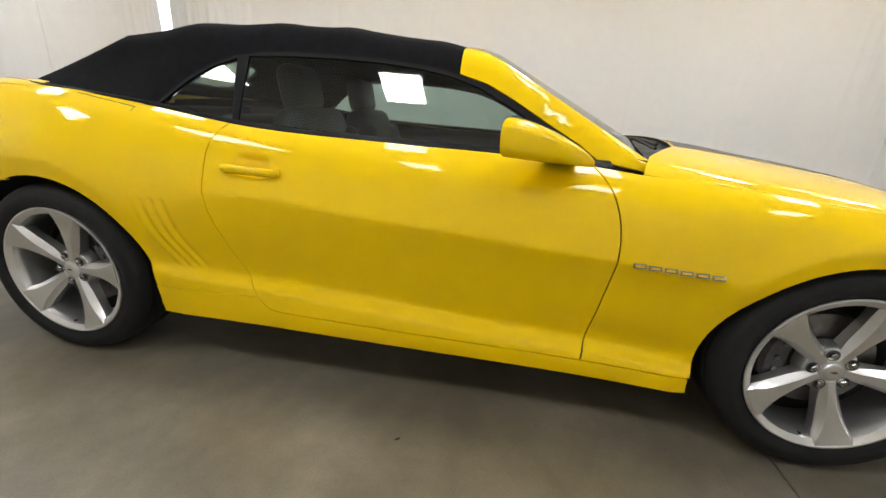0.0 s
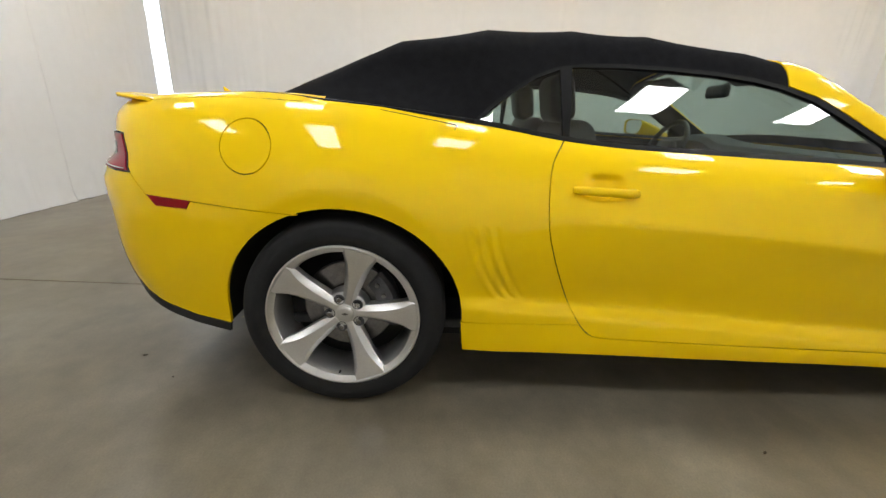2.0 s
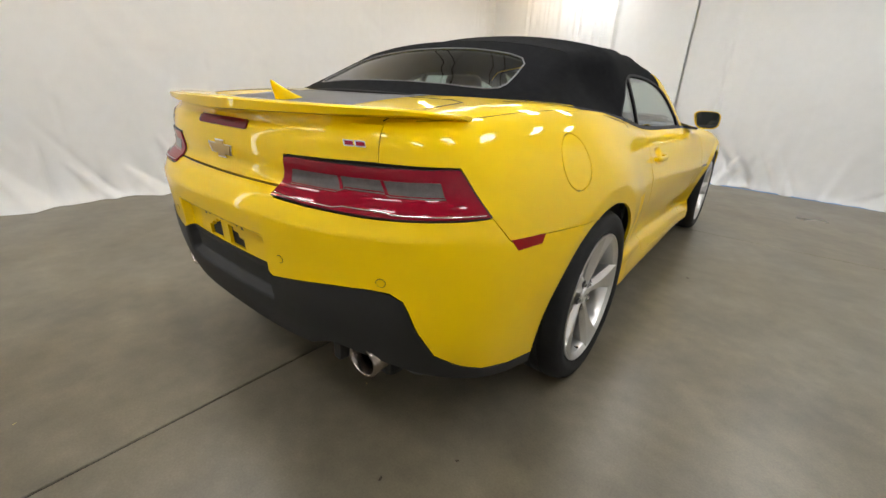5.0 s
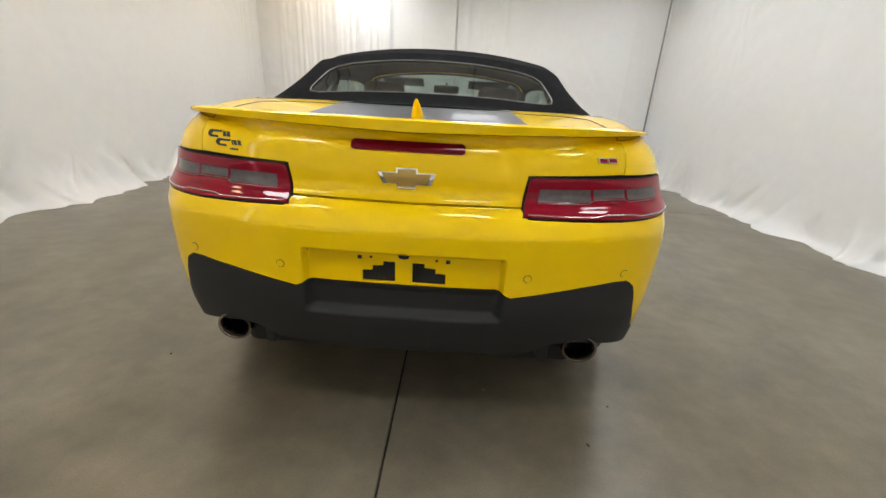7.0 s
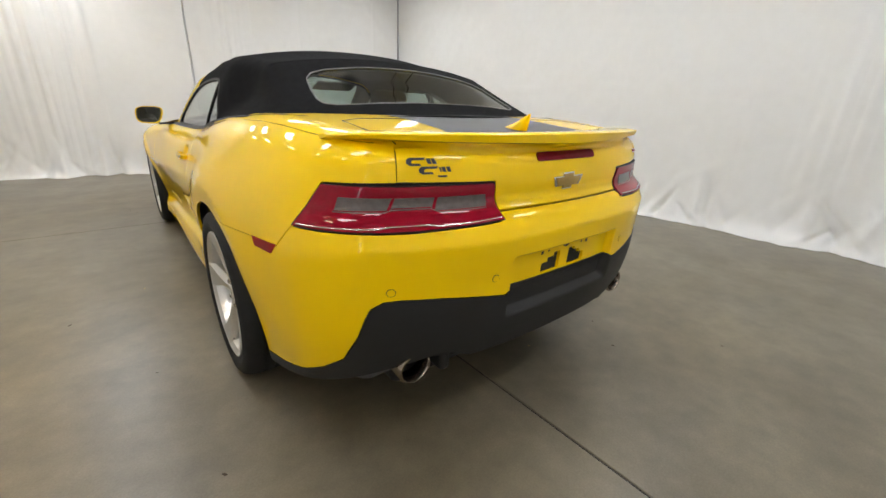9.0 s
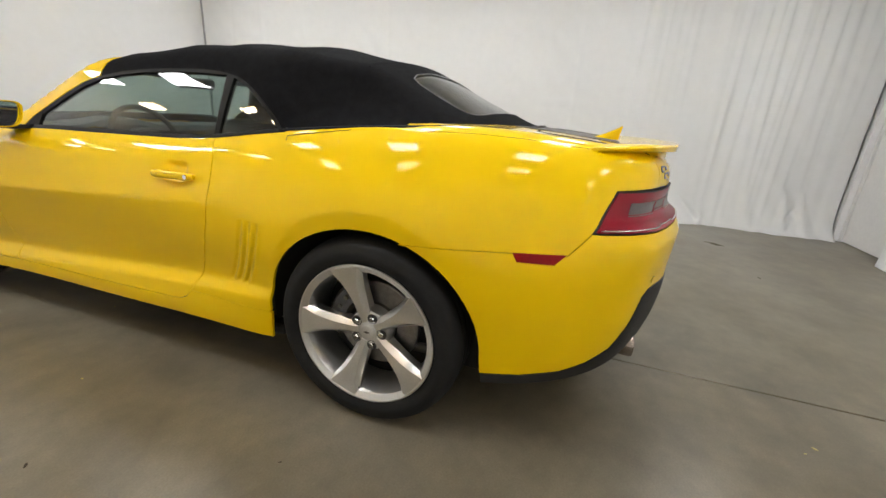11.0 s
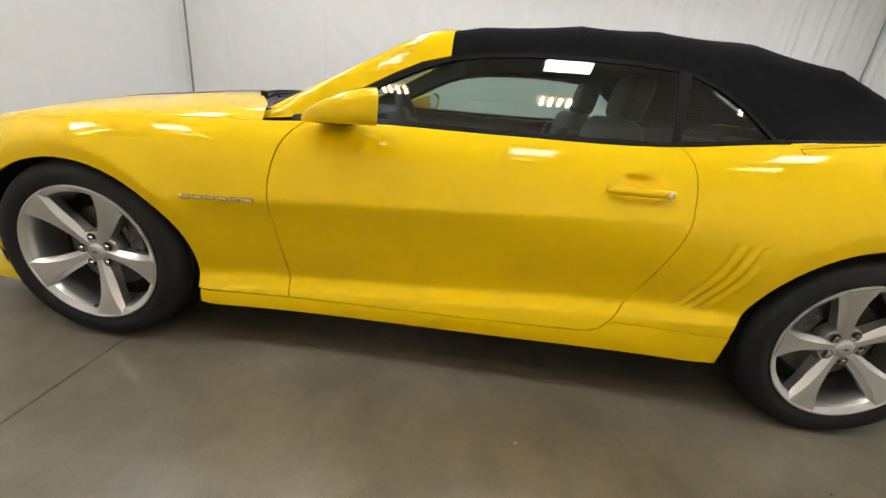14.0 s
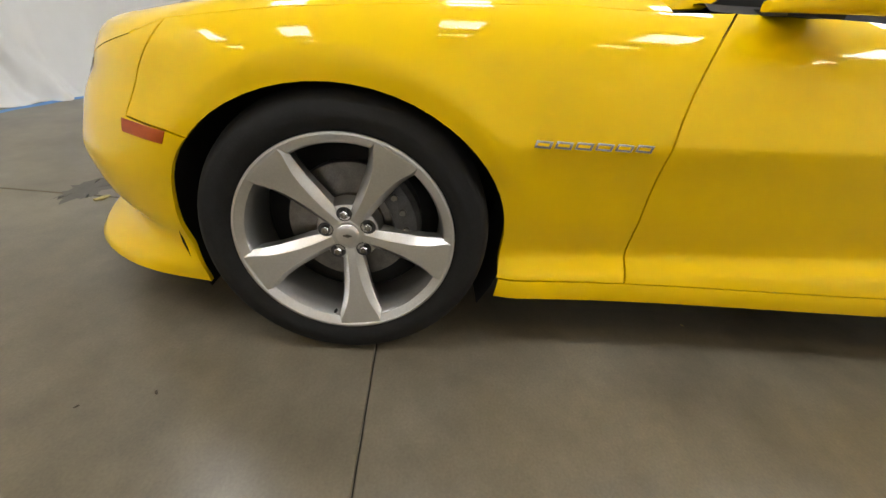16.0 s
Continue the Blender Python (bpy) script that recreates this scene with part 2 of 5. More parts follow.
    verts = np.stack([x, y, zz], -1).reshape(-1, 3)
    faces = [(j * nu + i, j * nu + i + 1, (j + 1) * nu + i + 1, (j + 1) * nu + i) for j in range(nv - 1) for i in range(nu - 1)]
    ob = mesh_from(name, verts, faces, DRAPE)
    so = ob.modifiers.new("thick", "SOLIDIFY")
    so.thickness, so.offset = 0.004, -1
    return ob


# hard walls behind the cloth; the rear one stands free, with a door in its far corner
def wall(name, lo, hi, label="white wall behind the hanging cloth"):
    return tagged(part(name, box(lo, hi), WALL), label, "wall", kind="structure")


wall("wall_rear", (XL + 0.02, YB - 0.15, 0), (2.98, YB, ZC))
wall("wall_rear", (2.98, YB - 0.15, 2.42), (XR + 0.45, YB, ZC), "white wall over the door")
wall("wall_rear", (3.94, YB - 0.15, 0), (XR + 0.45, YB + 0.03, 2.42), "white wall beside the door")
wall("wall_left", (XL - 0.75, YB - 0.6, 0), (XL - 0.6, YF + 0.6, ZC))
wall("wall_right", (XR + 0.45, YB - 0.15, 0), (XR + 0.6, YF + 0.6, ZC))
wall("wall_front", (XL - 0.6, YF + 0.45, 0), (XR + 0.45, YF + 0.6, ZC))
ceiling = tagged(part("ceiling", box((XL - 0.75, YB - 0.6, ZC), (XR + 0.6, YF + 0.6, ZC + 0.15)), CEIL), "grey workshop ceiling", "ceiling", kind="structure")
door_1 = empty("door_1", "closed flush white door in the corner of the rear wall", "door", kind="structure")
part("door_leaf", box((3.005, YB - 0.10, 0.01), (3.915, YB - 0.055, 2.39), 0.003), DOOR_WHITE, door_1)
part("door_frame", box((2.9805, YB - 0.14, 0.0), (3.00, YB - 0.03, 2.418)), DOOR_WHITE, door_1)
part("door_frame", box((3.92, YB - 0.14, 0.0), (3.939, YB - 0.03, 2.418)), DOOR_WHITE, door_1)
part("door_frame", box((3.001, YB - 0.14, 2.395), (3.919, YB - 0.03, 2.418)), DOOR_WHITE, door_1)
part("door_lintel", box((2.94, YB + 0.002, 2.40), (3.98, YB + 0.06, 2.47), 0.004), DOOR_WHITE, door_1)
for z, dx in ((1.02, 0.0), (1.25, 0.02)):
    part("scuff_mark", box((3.28 + dx, YB - 0.0555, z), (3.288 + dx, YB - 0.0535, z + 0.05)), BLACK_PLASTIC, door_1)

# daylight standing in the slit between the rear cloth and the left one
tagged(part("daylight_gap", box((XL - 0.47, YB - 0.27, 0.05), (XL - 0.45, YB + 0.26, ZC - 0.05)), DAYLIGHT), "bright daylight in the slit between two cloths", "opening", kind="structure")
tagged(part("gap_post", box((XL - 0.065, -4.885, 0.0), (XL + 0.005, -4.845, 0.11), 0.006), BLACK_PLASTIC), "small dark foot of the wall post", "post")
sky_slit = new("daylight_lamp", bpy.data.lights.new("daylight_lamp", "AREA"))
sky_slit.data.shape, sky_slit.data.size, sky_slit.data.size_y = "RECTANGLE", 0.10, 1.6
sky_slit.data.energy, sky_slit.data.color, sky_slit.data.spread = 0.12, (0.80, 0.90, 1.0), radians(40)
sky_slit.matrix_world = look((XL - 0.33, -5.03, 0.95), (XL + 2.0, -3.63, -0.1))

CORNER_R, CORNER_L = (3.40, 4.0), (XL - 0.06, 4.85)
SEAM_X = -0.02
SEAM = (SEAM_X, 4.0 + (3.40 - SEAM_X) / (3.40 - CORNER_L[0]) * 0.85)
H = ZC - 0.02
FOLDS = "white cloth with bunches of hanging folds and a crumpled foot"
tagged(drape("cloth_wall", (XL, 4.95), (XL - 0.03, -4.77), H, 3, [(0.5, 0.35, 0.5), (9.1, 0.6, 0.5)]), "white cloth hanging nearly flat, crumpled at the floor", "drape", "cloth walls")
tagged(drape("cloth_wall", (XR + 0.02, YB + 0.06), (CORNER_R[0] + 0.005, CORNER_R[1] + 0.12), H, 5, [(0.9, 0.8, 0.55), (2.4, 0.5, 0.3)]), FOLDS, "drape", "cloth walls")
tagged(drape("cloth_wall", (CORNER_R[0] + 0.10, CORNER_R[1] - 0.012), (SEAM[0] + 0.003, SEAM[1] - 0.01), H, 8, [(3.0, 0.35, 0.5)]), FOLDS, "drape", "cloth walls")
tagged(drape("cloth_wall", (SEAM[0] - 0.003, SEAM[1] - 0.012), CORNER_L, H, 11, [(1.7, 0.55, 1.1), (2.8, 0.5, 0.6)]), FOLDS, "drape", "cloth walls")
for x0, x1, seed, bunches in ((XL + 0.035, -2.02, 21, [(0.35, 0.3, 0.25), (1.1, 0.3, 0.2)]), (-2.015, 0.62, 22, [(0.5, 0.4, 0.3), (1.9, 0.5, 0.2)]), (0.625, 2.86, 23, [(1.2, 0.5, 0.3), (2.0, 0.3, 0.3)])):
    tagged(drape("cloth_wall", (x0, -4.965), (x1, -4.965), H, seed, bunches, rumple=0.16), "flat white cloth hanging to the floor", "drape", "cloth walls")
pv = bmesh.new()
bmesh.ops.create_cone(pv, cap_ends=True, segments=16, radius1=0.014, radius2=0.014, depth=ZC)
post = tagged(part("corner_pole", pv, material("grey_pole", (0.28, 0.28, 0.29), 0.45, var=0.1), smooth=True), "slim grey pole that carries the cloth", "pole")
post.location = (CORNER_R[0] - 0.09, CORNER_R[1] - 0.16, ZC / 2)


def ceiling_light(x, y, z, lx, ly):
    lamp = empty("ceiling_light", "white panel light hanging below the ceiling", "ceiling light", "ceiling lights", place=(x, y, z))
    part("housing", box((-lx / 2 - 0.02, -ly / 2 - 0.02, 0.004), (lx / 2 + 0.02, ly / 2 + 0.02, 0.07), 0.008), LAMP_CASE, lamp)
    part("diffuser", box((-lx / 2, -ly / 2, -0.01), (lx / 2, ly / 2, 0.003), 0.003), PANEL, lamp)
    for s in (-1, 1):
        part("hanger", box((-0.006, s * ly * 0.4 - 0.006, 0.07), (0.006, s * ly * 0.4 + 0.006, ZC - z)), STEEL, lamp)
    return lamp


def tube_light(x, y, z, lx, ly):
    lamp = empty("tube_light", "open fluorescent fitting with four warm tubes", "ceiling light", "tube lights", place=(x, y, z))
    part("reflector", box((-lx / 2, -ly / 2, 0.03), (lx / 2, ly / 2, 0.07), 0.008), material("warm_reflector", (0.55, 0.42, 0.25), 0.35, metal=0.6, var=0.1), lamp)
    for k in range(4):
        tv = bmesh.new()
        bmesh.ops.create_cone(tv, cap_ends=True, segments=10, radius1=0.02, radius2=0.02, depth=lx - 0.06)
        t = part("tube", tv, TUBE_LIGHT, lamp, smooth=True)
        t.location, t.rotation_euler = (0, (k - 1.5) * ly / 4.2, 0.0), (0, radians(90), 0)
    for s in (-1, 1):
        part("hanger", box((s * lx * 0.4 - 0.006, -0.006, 0.07), (s * lx * 0.4 + 0.006, 0.006, ZC - z)), STEEL, lamp)
    return lamp


LIGHT_Z = 3.1
# the middle row (x = 0.40) is added only to brighten the car's rear
for y in (-3.87, -2.22, -0.57, 1.08, 2.73):
    for x in (-1.65, 0.40, 2.27):
        ceiling_light(x, y, LIGHT_Z, 0.66, 0.38)
    tube_light(-2.70, y, LIGHT_Z, 0.28, 0.37)
# one more panel and tube fitting, added to brighten the front left floor
ceiling_light(-1.65, 4.10, LIGHT_Z, 0.66, 0.38)
tube_light(-2.70, 4.15, LIGHT_Z, 0.28, 0.37)

# ---- the car: body surface ----
# The body is the zero level of body(x, y, z), for x >= 0; panels are cut from it by outlines in two charts.
ZK = np.array([0.18, 0.27, 0.33, 0.40, 0.55, 0.70, 0.80, 0.90, 1.00, 1.12])
SECTIONS = {
    2.40: (0.72, 0.74, 0.75, 0.76, 0.78, 0.77, 0.74, 0.66, 0.56, 0.40),
    1.90: (0.86, 0.88, 0.885, 0.89, 0.91, 0.91, 0.88, 0.80, 0.68, 0.50),
    1.43: (0.90, 0.91, 0.915, 0.92, 0.94, 0.95, 0.942, 0.908, 0.845, 0.74),
    0.90: (0.866, 0.874, 0.872, 0.884, 0.92, 0.95, 0.935, 0.895, 0.80, 0.60),
    0.00: (0.860, 0.876, 0.873, 0.873, 0.895, 0.93, 0.915, 0.875, 0.79, 0.62),
    -0.60: (0.860, 0.876, 0.874, 0.876, 0.895, 0.925, 0.908, 0.868, 0.80, 0.65),
    -1.00: (0.877, 0.891, 0.895, 0.906, 0.92, 0.935, 0.925, 0.895, 0.845, 0.755),
    -1.43: (0.92, 0.925, 0.93, 0.935, 0.945, 0.955, 0.95, 0.925, 0.876, 0.79),
    -1.90: (0.86, 0.87, 0.875, 0.885, 0.90, 0.905, 0.90, 0.882, 0.842, 0.765),
    -2.10: (0.83, 0.84, 0.845, 0.855, 0.872, 0.88, 0.872, 0.845, 0.80, 0.715),
    -2.45: (0.70, 0.72, 0.73, 0.74, 0.755, 0.76, 0.745, 0.69, 0.64, 0.54),
}


def hermite(xs, ys, x):
    """Smooth interpolation through the points (xs, ys); ys may hold several columns."""
    xs, ys = np.asarray(xs, float), np.asarray(ys, float)
    if xs[0] > xs[-1]:
        xs, ys = xs[::-1], ys[::-1]
    d = np.gradient(ys, xs, axis=0)
    x = np.clip(x, xs[0], xs[-1])
    i = np.clip(np.searchsorted(xs, x) - 1, 0, len(xs) - 2)
    h = xs[i + 1] - xs[i]
    t = (x - xs[i]) / h
    if ys.ndim > 1:
        h, t = h[:, None], t[:, None]
    return (2 * t**3 - 3 * t**2 + 1) * ys[i] + (t**3 - 2 * t**2 + t) * h * d[i] + (3 * t**2 - 2 * t**3) * ys[i + 1] + (t**3 - t**2) * h * d[i + 1]


def spline(xs, ys, x):
    """Natural cubic spline through the points; ys may hold several columns."""
    xs, ys = np.asarray(xs, float), np.asarray(ys, float)
    flat = ys.ndim == 1
    ys = ys[:, None] if flat else ys
    n, h = len(xs), np.diff(xs)
    a, rhs = np.eye(n), np.zeros_like(ys)
    for i in range(1, n - 1):
        a[i, i - 1:i + 2] = h[i - 1], 2 * (h[i - 1] + h[i]), h[i]
        rhs[i] = 6 * ((ys[i + 1] - ys[i]) / h[i] - (ys[i] - ys[i - 1]) / h[i - 1])
    m = np.linalg.solve(a, rhs)
    x = np.clip(x, xs[0], xs[-1])
    i = np.clip(np.searchsorted(xs, x) - 1, 0, n - 2)
    hh, p, q = h[i][:, None], (xs[i + 1] - x)[:, None], (x - xs[i])[:, None]
    r = (m[i] * p**3 + m[i + 1] * q**3) / (6 * hh) + (ys[i] / hh - m[i] * hh / 6) * p + (ys[i + 1] / hh - m[i + 1] * hh / 6) * q
    return r[:, 0] if flat else r


def blurred(a, sigma, axis):
    r = int(3 * sigma) + 1
    k = np.exp(-0.5 * (np.arange(-r, r + 1) / sigma) ** 2)
    k /= k.sum()
    pad = [(r, r) if n == axis else (0, 0) for n in range(a.ndim)]
    p = np.pad(a, pad, mode="edge")
    n = a.shape[axis]
    return sum(w * np.take(p, np.arange(q, q + n), axis=axis) for q, w in enumerate(k))


GY, GZ = np.linspace(-2.6, 2.6, 521), np.linspace(0.1, 1.2, 111)
_ys = sorted(SECTIONS)
_rows = spline(_ys, [SECTIONS[k] for k in _ys], GY)
SIDE = np.array([spline(ZK, r, GZ) for r in _rows])
SIDE = blurred(blurred(SIDE, 10, 0), 1.2, 1)
_yy, _zz = np.meshgrid(GY, GZ, indexing="ij")
WHEEL_Y, WHEEL_Z = 1.427, 0.364
for wy, ry, rz in ((-WHEEL_Y, 0.42, 0.402), (WHEEL_Y + 0.008, 0.41, 0.375)):
    rr = np.sqrt(((_yy - wy) / ry) ** 2 + ((_zz - 0.36) / rz) ** 2)
    SIDE += (0.014 * smoothstep(1.34, 1.10, rr) if wy > 0 else 0.009 * smoothstep(1.60, 1.16, rr)) * smoothstep(0.42, 0.62, _zz)
    # the lip of the arch is tucked in, widest over the wheel
    lift = np.clip((_zz - 0.36) / (rr * rz), 0, 1)
    SIDE -= 0.013 * lift * np.clip((1 + 0.17 * lift**1.5 - rr) / 0.17, 0, 1)


# raised waist line, falling forwards, and the shelf above the sill
_zc = 0.715 - 0.07 * _yy
_fade = smoothstep(-1.0, -0.6, _yy) * smoothstep(1.2, 0.95, _yy)
_tent = np.sqrt((_zz - _zc) ** 2 + 0.007**2) - 0.007
SIDE -= 0.16 * _fade * _tent * np.exp(-((_zz - _zc) / 0.10) ** 2)
_zs = 0.382 - 0.066 * _yy
_fade = smoothstep(-1.15, -0.85, _yy) * smoothstep(1.10, 0.95, _yy)
_ramp = np.clip((_zs - _zz) / 0.036, 0, 1)
_ramp = blurred(_ramp, 1.1, 1)
SIDE += _fade * (0.030 * _ramp - 0.010 * smoothstep(0.13, 0.0, np.abs(_zz - _zs - 0.01)))


def gills(y, z):
    """Three slanting pressed grooves behind the door."""
    run = (z - 0.445) / 0.275
    mask = smoothstep(-0.02, 0.05, run) * smoothstep(1.02, 0.95, run)
    d = 0.0
    for k in range(3):
        c = -0.872 + 0.040 * k - 0.118 * run - 0.02 * np.sin(3.1 * np.clip(run, 0, 1))
        q = (y - c) / 0.011
        d = d + np.exp(-q * q) - 0.45 * np.exp(-((q + 1.9) ** 2))
    return 0.0050 * mask * d


def handle_bowl(y, z):
    return 0.020 * np.exp(-(((y + 0.555) / 0.055) ** 4)) * np.exp(-(((z - 0.858) / 0.032) ** 4))


def sample(grid, y, z):
    """Catmull-Rom lookup in SIDE."""
    fy, fz = (np.clip(y, -2.55, 2.55) - GY[0]) / (GY[1] - GY[0]), (np.clip(z, 0.13, 1.17) - GZ[0]) / (GZ[1] - GZ[0])
    iy, iz = np.floor(fy).astype(int), np.floor(fz).astype(int)
    ty, tz = fy - iy, fz - iz

    def w(t):
        return (-0.5 * t + t * t - 0.5 * t**3, 1 - 2.5 * t * t + 1.5 * t**3, 0.5 * t + 2 * t * t - 1.5 * t**3, -0.5 * t * t + 0.5 * t**3)

    wy, wz = w(ty), w(tz)
    return sum(wy[a] * wz[b] * grid[iy + a - 1, iz + b - 1] for a in range(4) for b in range(4))


def top_height(x, y):
    """Height of bonnet, belt and boot above the ground."""
    y = np.asarray(y, float)
    return np.interp(y, GY, EDGE_TABLE) + np.interp(y, GY, CROWN_TABLE) * (1 - (np.abs(x) / 0.85) ** 2.4)


EDGE_TABLE = hermite([2.4, 2.2, 1.9, 1.65, 1.3, 0.9, 0.6, 0.37, -0.07, -0.68, -0.95, -1.46, -1.75, -2.1, -2.45],
                     [0.66, 0.72, 0.80, 0.865, 0.905, 0.935, 0.955, 0.97, 0.982, 1.01, 1.048, 1.096, 1.105, 1.085, 1.04], GY)
CROWN_TABLE = hermite([2.45, 2.2, 1.9, 1.46, 1.19, 0.86, 0.5, -1.0, -1.6, -1.9, -2.2, -2.45],
                      [0.05, 0.055, 0.06, 0.065, 0.08, 0.09, 0.08, 0.03, 0.018, 0.006, 0.002, 0.002], GY)
EDGE_TABLE, CROWN_TABLE = blurred(EDGE_TABLE, 7, 0), blurred(CROWN_TABLE, 7, 0)


RZ = ([0.2, 0.38, 0.48, 0.56, 0.67, 0.76, 0.79, 0.803, 0.813, 0.85, 0.872, 0.95, 1.03, 1.10], [-2.335, -2.412, -2.444, -2.457, -2.462, -2.470, -2.4715, -2.469, -2.463, -2.444, -2.415, -2.404, -2.397, -2.387])


def rear_line(x, z):
    return hermite(*RZ, z) + (0.375 + 0.005 * smoothstep(0.6, 0.85, z)) * np.abs(x) ** 3


def front_line(x, z):
    return hermite([0.10, 0.155, 0.185, 0.225, 0.28, 0.36, 0.42, 0.48, 0.54, 0.62, 0.67, 0.72, 0.80, 0.9], [2.33, 2.385, 2.375, 2.30, 2.245, 2.31, 2.335, 2.347, 2.328, 2.295, 2.262, 2.245, 2.22, 2.15], z) - 0.52 * np.abs(x) ** 3


def smax(a, b, k):
    h = np.maximum(k - np.abs(a - b), 0) / k
    return np.maximum(a, b) + h * h * k * 0.25


def recess(x, z):
    """The sunken plate field in the rear bumper."""
    return 0.030 * smoothstep(0.294, 0.280, np.abs(x)) * smoothstep(0.56, 0.585, z) * smoothstep(0.731, 0.719, z)


def valance_step(x, z):
    """The hollow under the plate field."""
    return 0.034 * smoothstep(0.30, 0.27, np.abs(x)) * smoothstep(0.515, 0.545, z) * smoothstep(0.64, 0.60, z)


def body(x, y, z):
    x = np.abs(x)
    f = smax(x - sample(SIDE, y, z) + gills(y, z) + handle_bowl(y, z), rear_line(x, z) + np.maximum(recess(x, z), valance_step(x, z)) - y, 0.10)
    f = smax(f, y - front_line(x, z), 0.14)
    return smax(f, z - top_height(x, y), 0.080)


PX, PYR, PYF, FAN = 0.45, -1.90, 1.75, 0.45
QUARTER = FAN * math.pi / 2


def side_rays(uv):
    """Chart round the car: u runs along the side (there it is y), round the corners and to the middle; v is the height."""
    u, v = uv[:, 0], uv[:, 1]
    fr = np.clip((PYR - u) / FAN, 0, math.pi / 2)
    ff = np.clip((u - PYF) / FAN, 0, math.pi / 2)
    back, fore = np.maximum(PYR - u - QUARTER, 0), np.maximum(u - PYF - QUARTER, 0)
    o = np.stack([PX - back - fore, np.clip(u, PYR, PYF), v], 1)
    d = np.stack([np.cos(fr) * np.cos(ff), np.sin(ff) - np.sin(fr), 0 * v], 1)
    d /= np.linalg.norm(d, axis=1)[:, None]
    return o, d


def top_rays(uv):
    o = np.stack([uv[:, 0], uv[:, 1], 0 * uv[:, 0] + 0.45], 1)
    return o, np.tile([0.0, 0.0, 1.0], (len(uv), 1))


def u_of(x, y):
    if x < PX:
        return PYR - QUARTER - (PX - x)
    return y if y > PYR else PYR - FAN * math.atan2(PYR - y, x - PX)


def gradient(f, p):
    e = 0.002
    g = np.stack([f(*(p + np.eye(3)[k] * e).T) - f(*(p - np.eye(3)[k] * e).T) for k in range(3)], 1)
    return g / np.maximum(np.linalg.norm(g, axis=1), 1e-9)[:, None]


def on_surface(f, rays, uv, reach=1.1):
    o, d = rays(np.asarray(uv, float))
    lo, hi = np.zeros(len(o)), np.full(len(o), reach)
    for _ in range(34):
        mid = (lo + hi) / 2
        inside = f(*(o + d * mid[:, None]).T) < 0
        lo, hi = np.where(inside, mid, lo), np.where(inside, hi, mid)
    p = o + d * lo[:, None]
    return p, gradient(f, p)


def dense(line, step, closed=True):
    pts = [np.array(p, float) for p in line]
    out = []
    for a, b in zip(pts, pts[1:] + ([pts[0]] if closed else [])):
        n = max(1, int(np.ceil(np.linalg.norm(b - a) / step)))
        out += [a + (b - a) * k / n for k in range(n)]
    return np.array(out if closed else out + [pts[-1]])


def rounded(line, passes=2):
    """Corner cutting of an open line; the ends stay."""
    p = np.array(line, float)
    for _ in range(passes):
        q = np.stack([0.75 * p[:-1] + 0.25 * p[1:], 0.25 * p[:-1] + 0.75 * p[1:]], 1).reshape(-1, 2)
        p = np.vstack([p[:1], q[1:-1], p[-1:]])
    return [tuple(a) for a in p]


def inside_of(poly, pts):
    x, y = pts[:, 0], pts[:, 1]
    r = np.zeros(len(pts), bool)
    for (x0, y0), (x1, y1) in zip(poly, np.roll(poly, -1, 0)):
        if y0 != y1:
            r ^= ((y0 > y) != (y1 > y)) & (x < (x1 - x0) * (y - y0) / (y1 - y0) + x0)
    return r


def edge_distance(poly, pts):
    best = np.full(len(pts), 9.0)
    for a, b in zip(poly, np.roll(poly, -1, 0)):
        ab = b - a
        t = np.clip(((pts - a) @ ab) / max(ab @ ab, 1e-12), 0, 1)
        best = np.minimum(best, np.linalg.norm(pts - a - t[:, None] * ab, axis=1))
    return best


def inset(poly, by):
    """Each corner of a closed line moved inwards, but for the car's middle line."""
    area = 0.5 * np.sum(poly[:, 0] * np.roll(poly[:, 1], -1) - np.roll(poly[:, 0], -1) * poly[:, 1])
    t = np.roll(poly, -1, 0) - np.roll(poly, 1, 0)
    t /= np.maximum(np.linalg.norm(t, axis=1), 1e-9)[:, None]
    n = np.stack([-t[:, 1], t[:, 0]], 1) * (1 if area > 0 else -1)
    mid = np.abs(np.abs(poly[:, 0] - 0.5 * (PYF + PYR)) - 0.5 * (PYF - PYR) - QUARTER - PX) < 1e-4
    n[mid, 0] = 0
    return poly + n * by


from mathutils.geometry import delaunay_2d_cdt


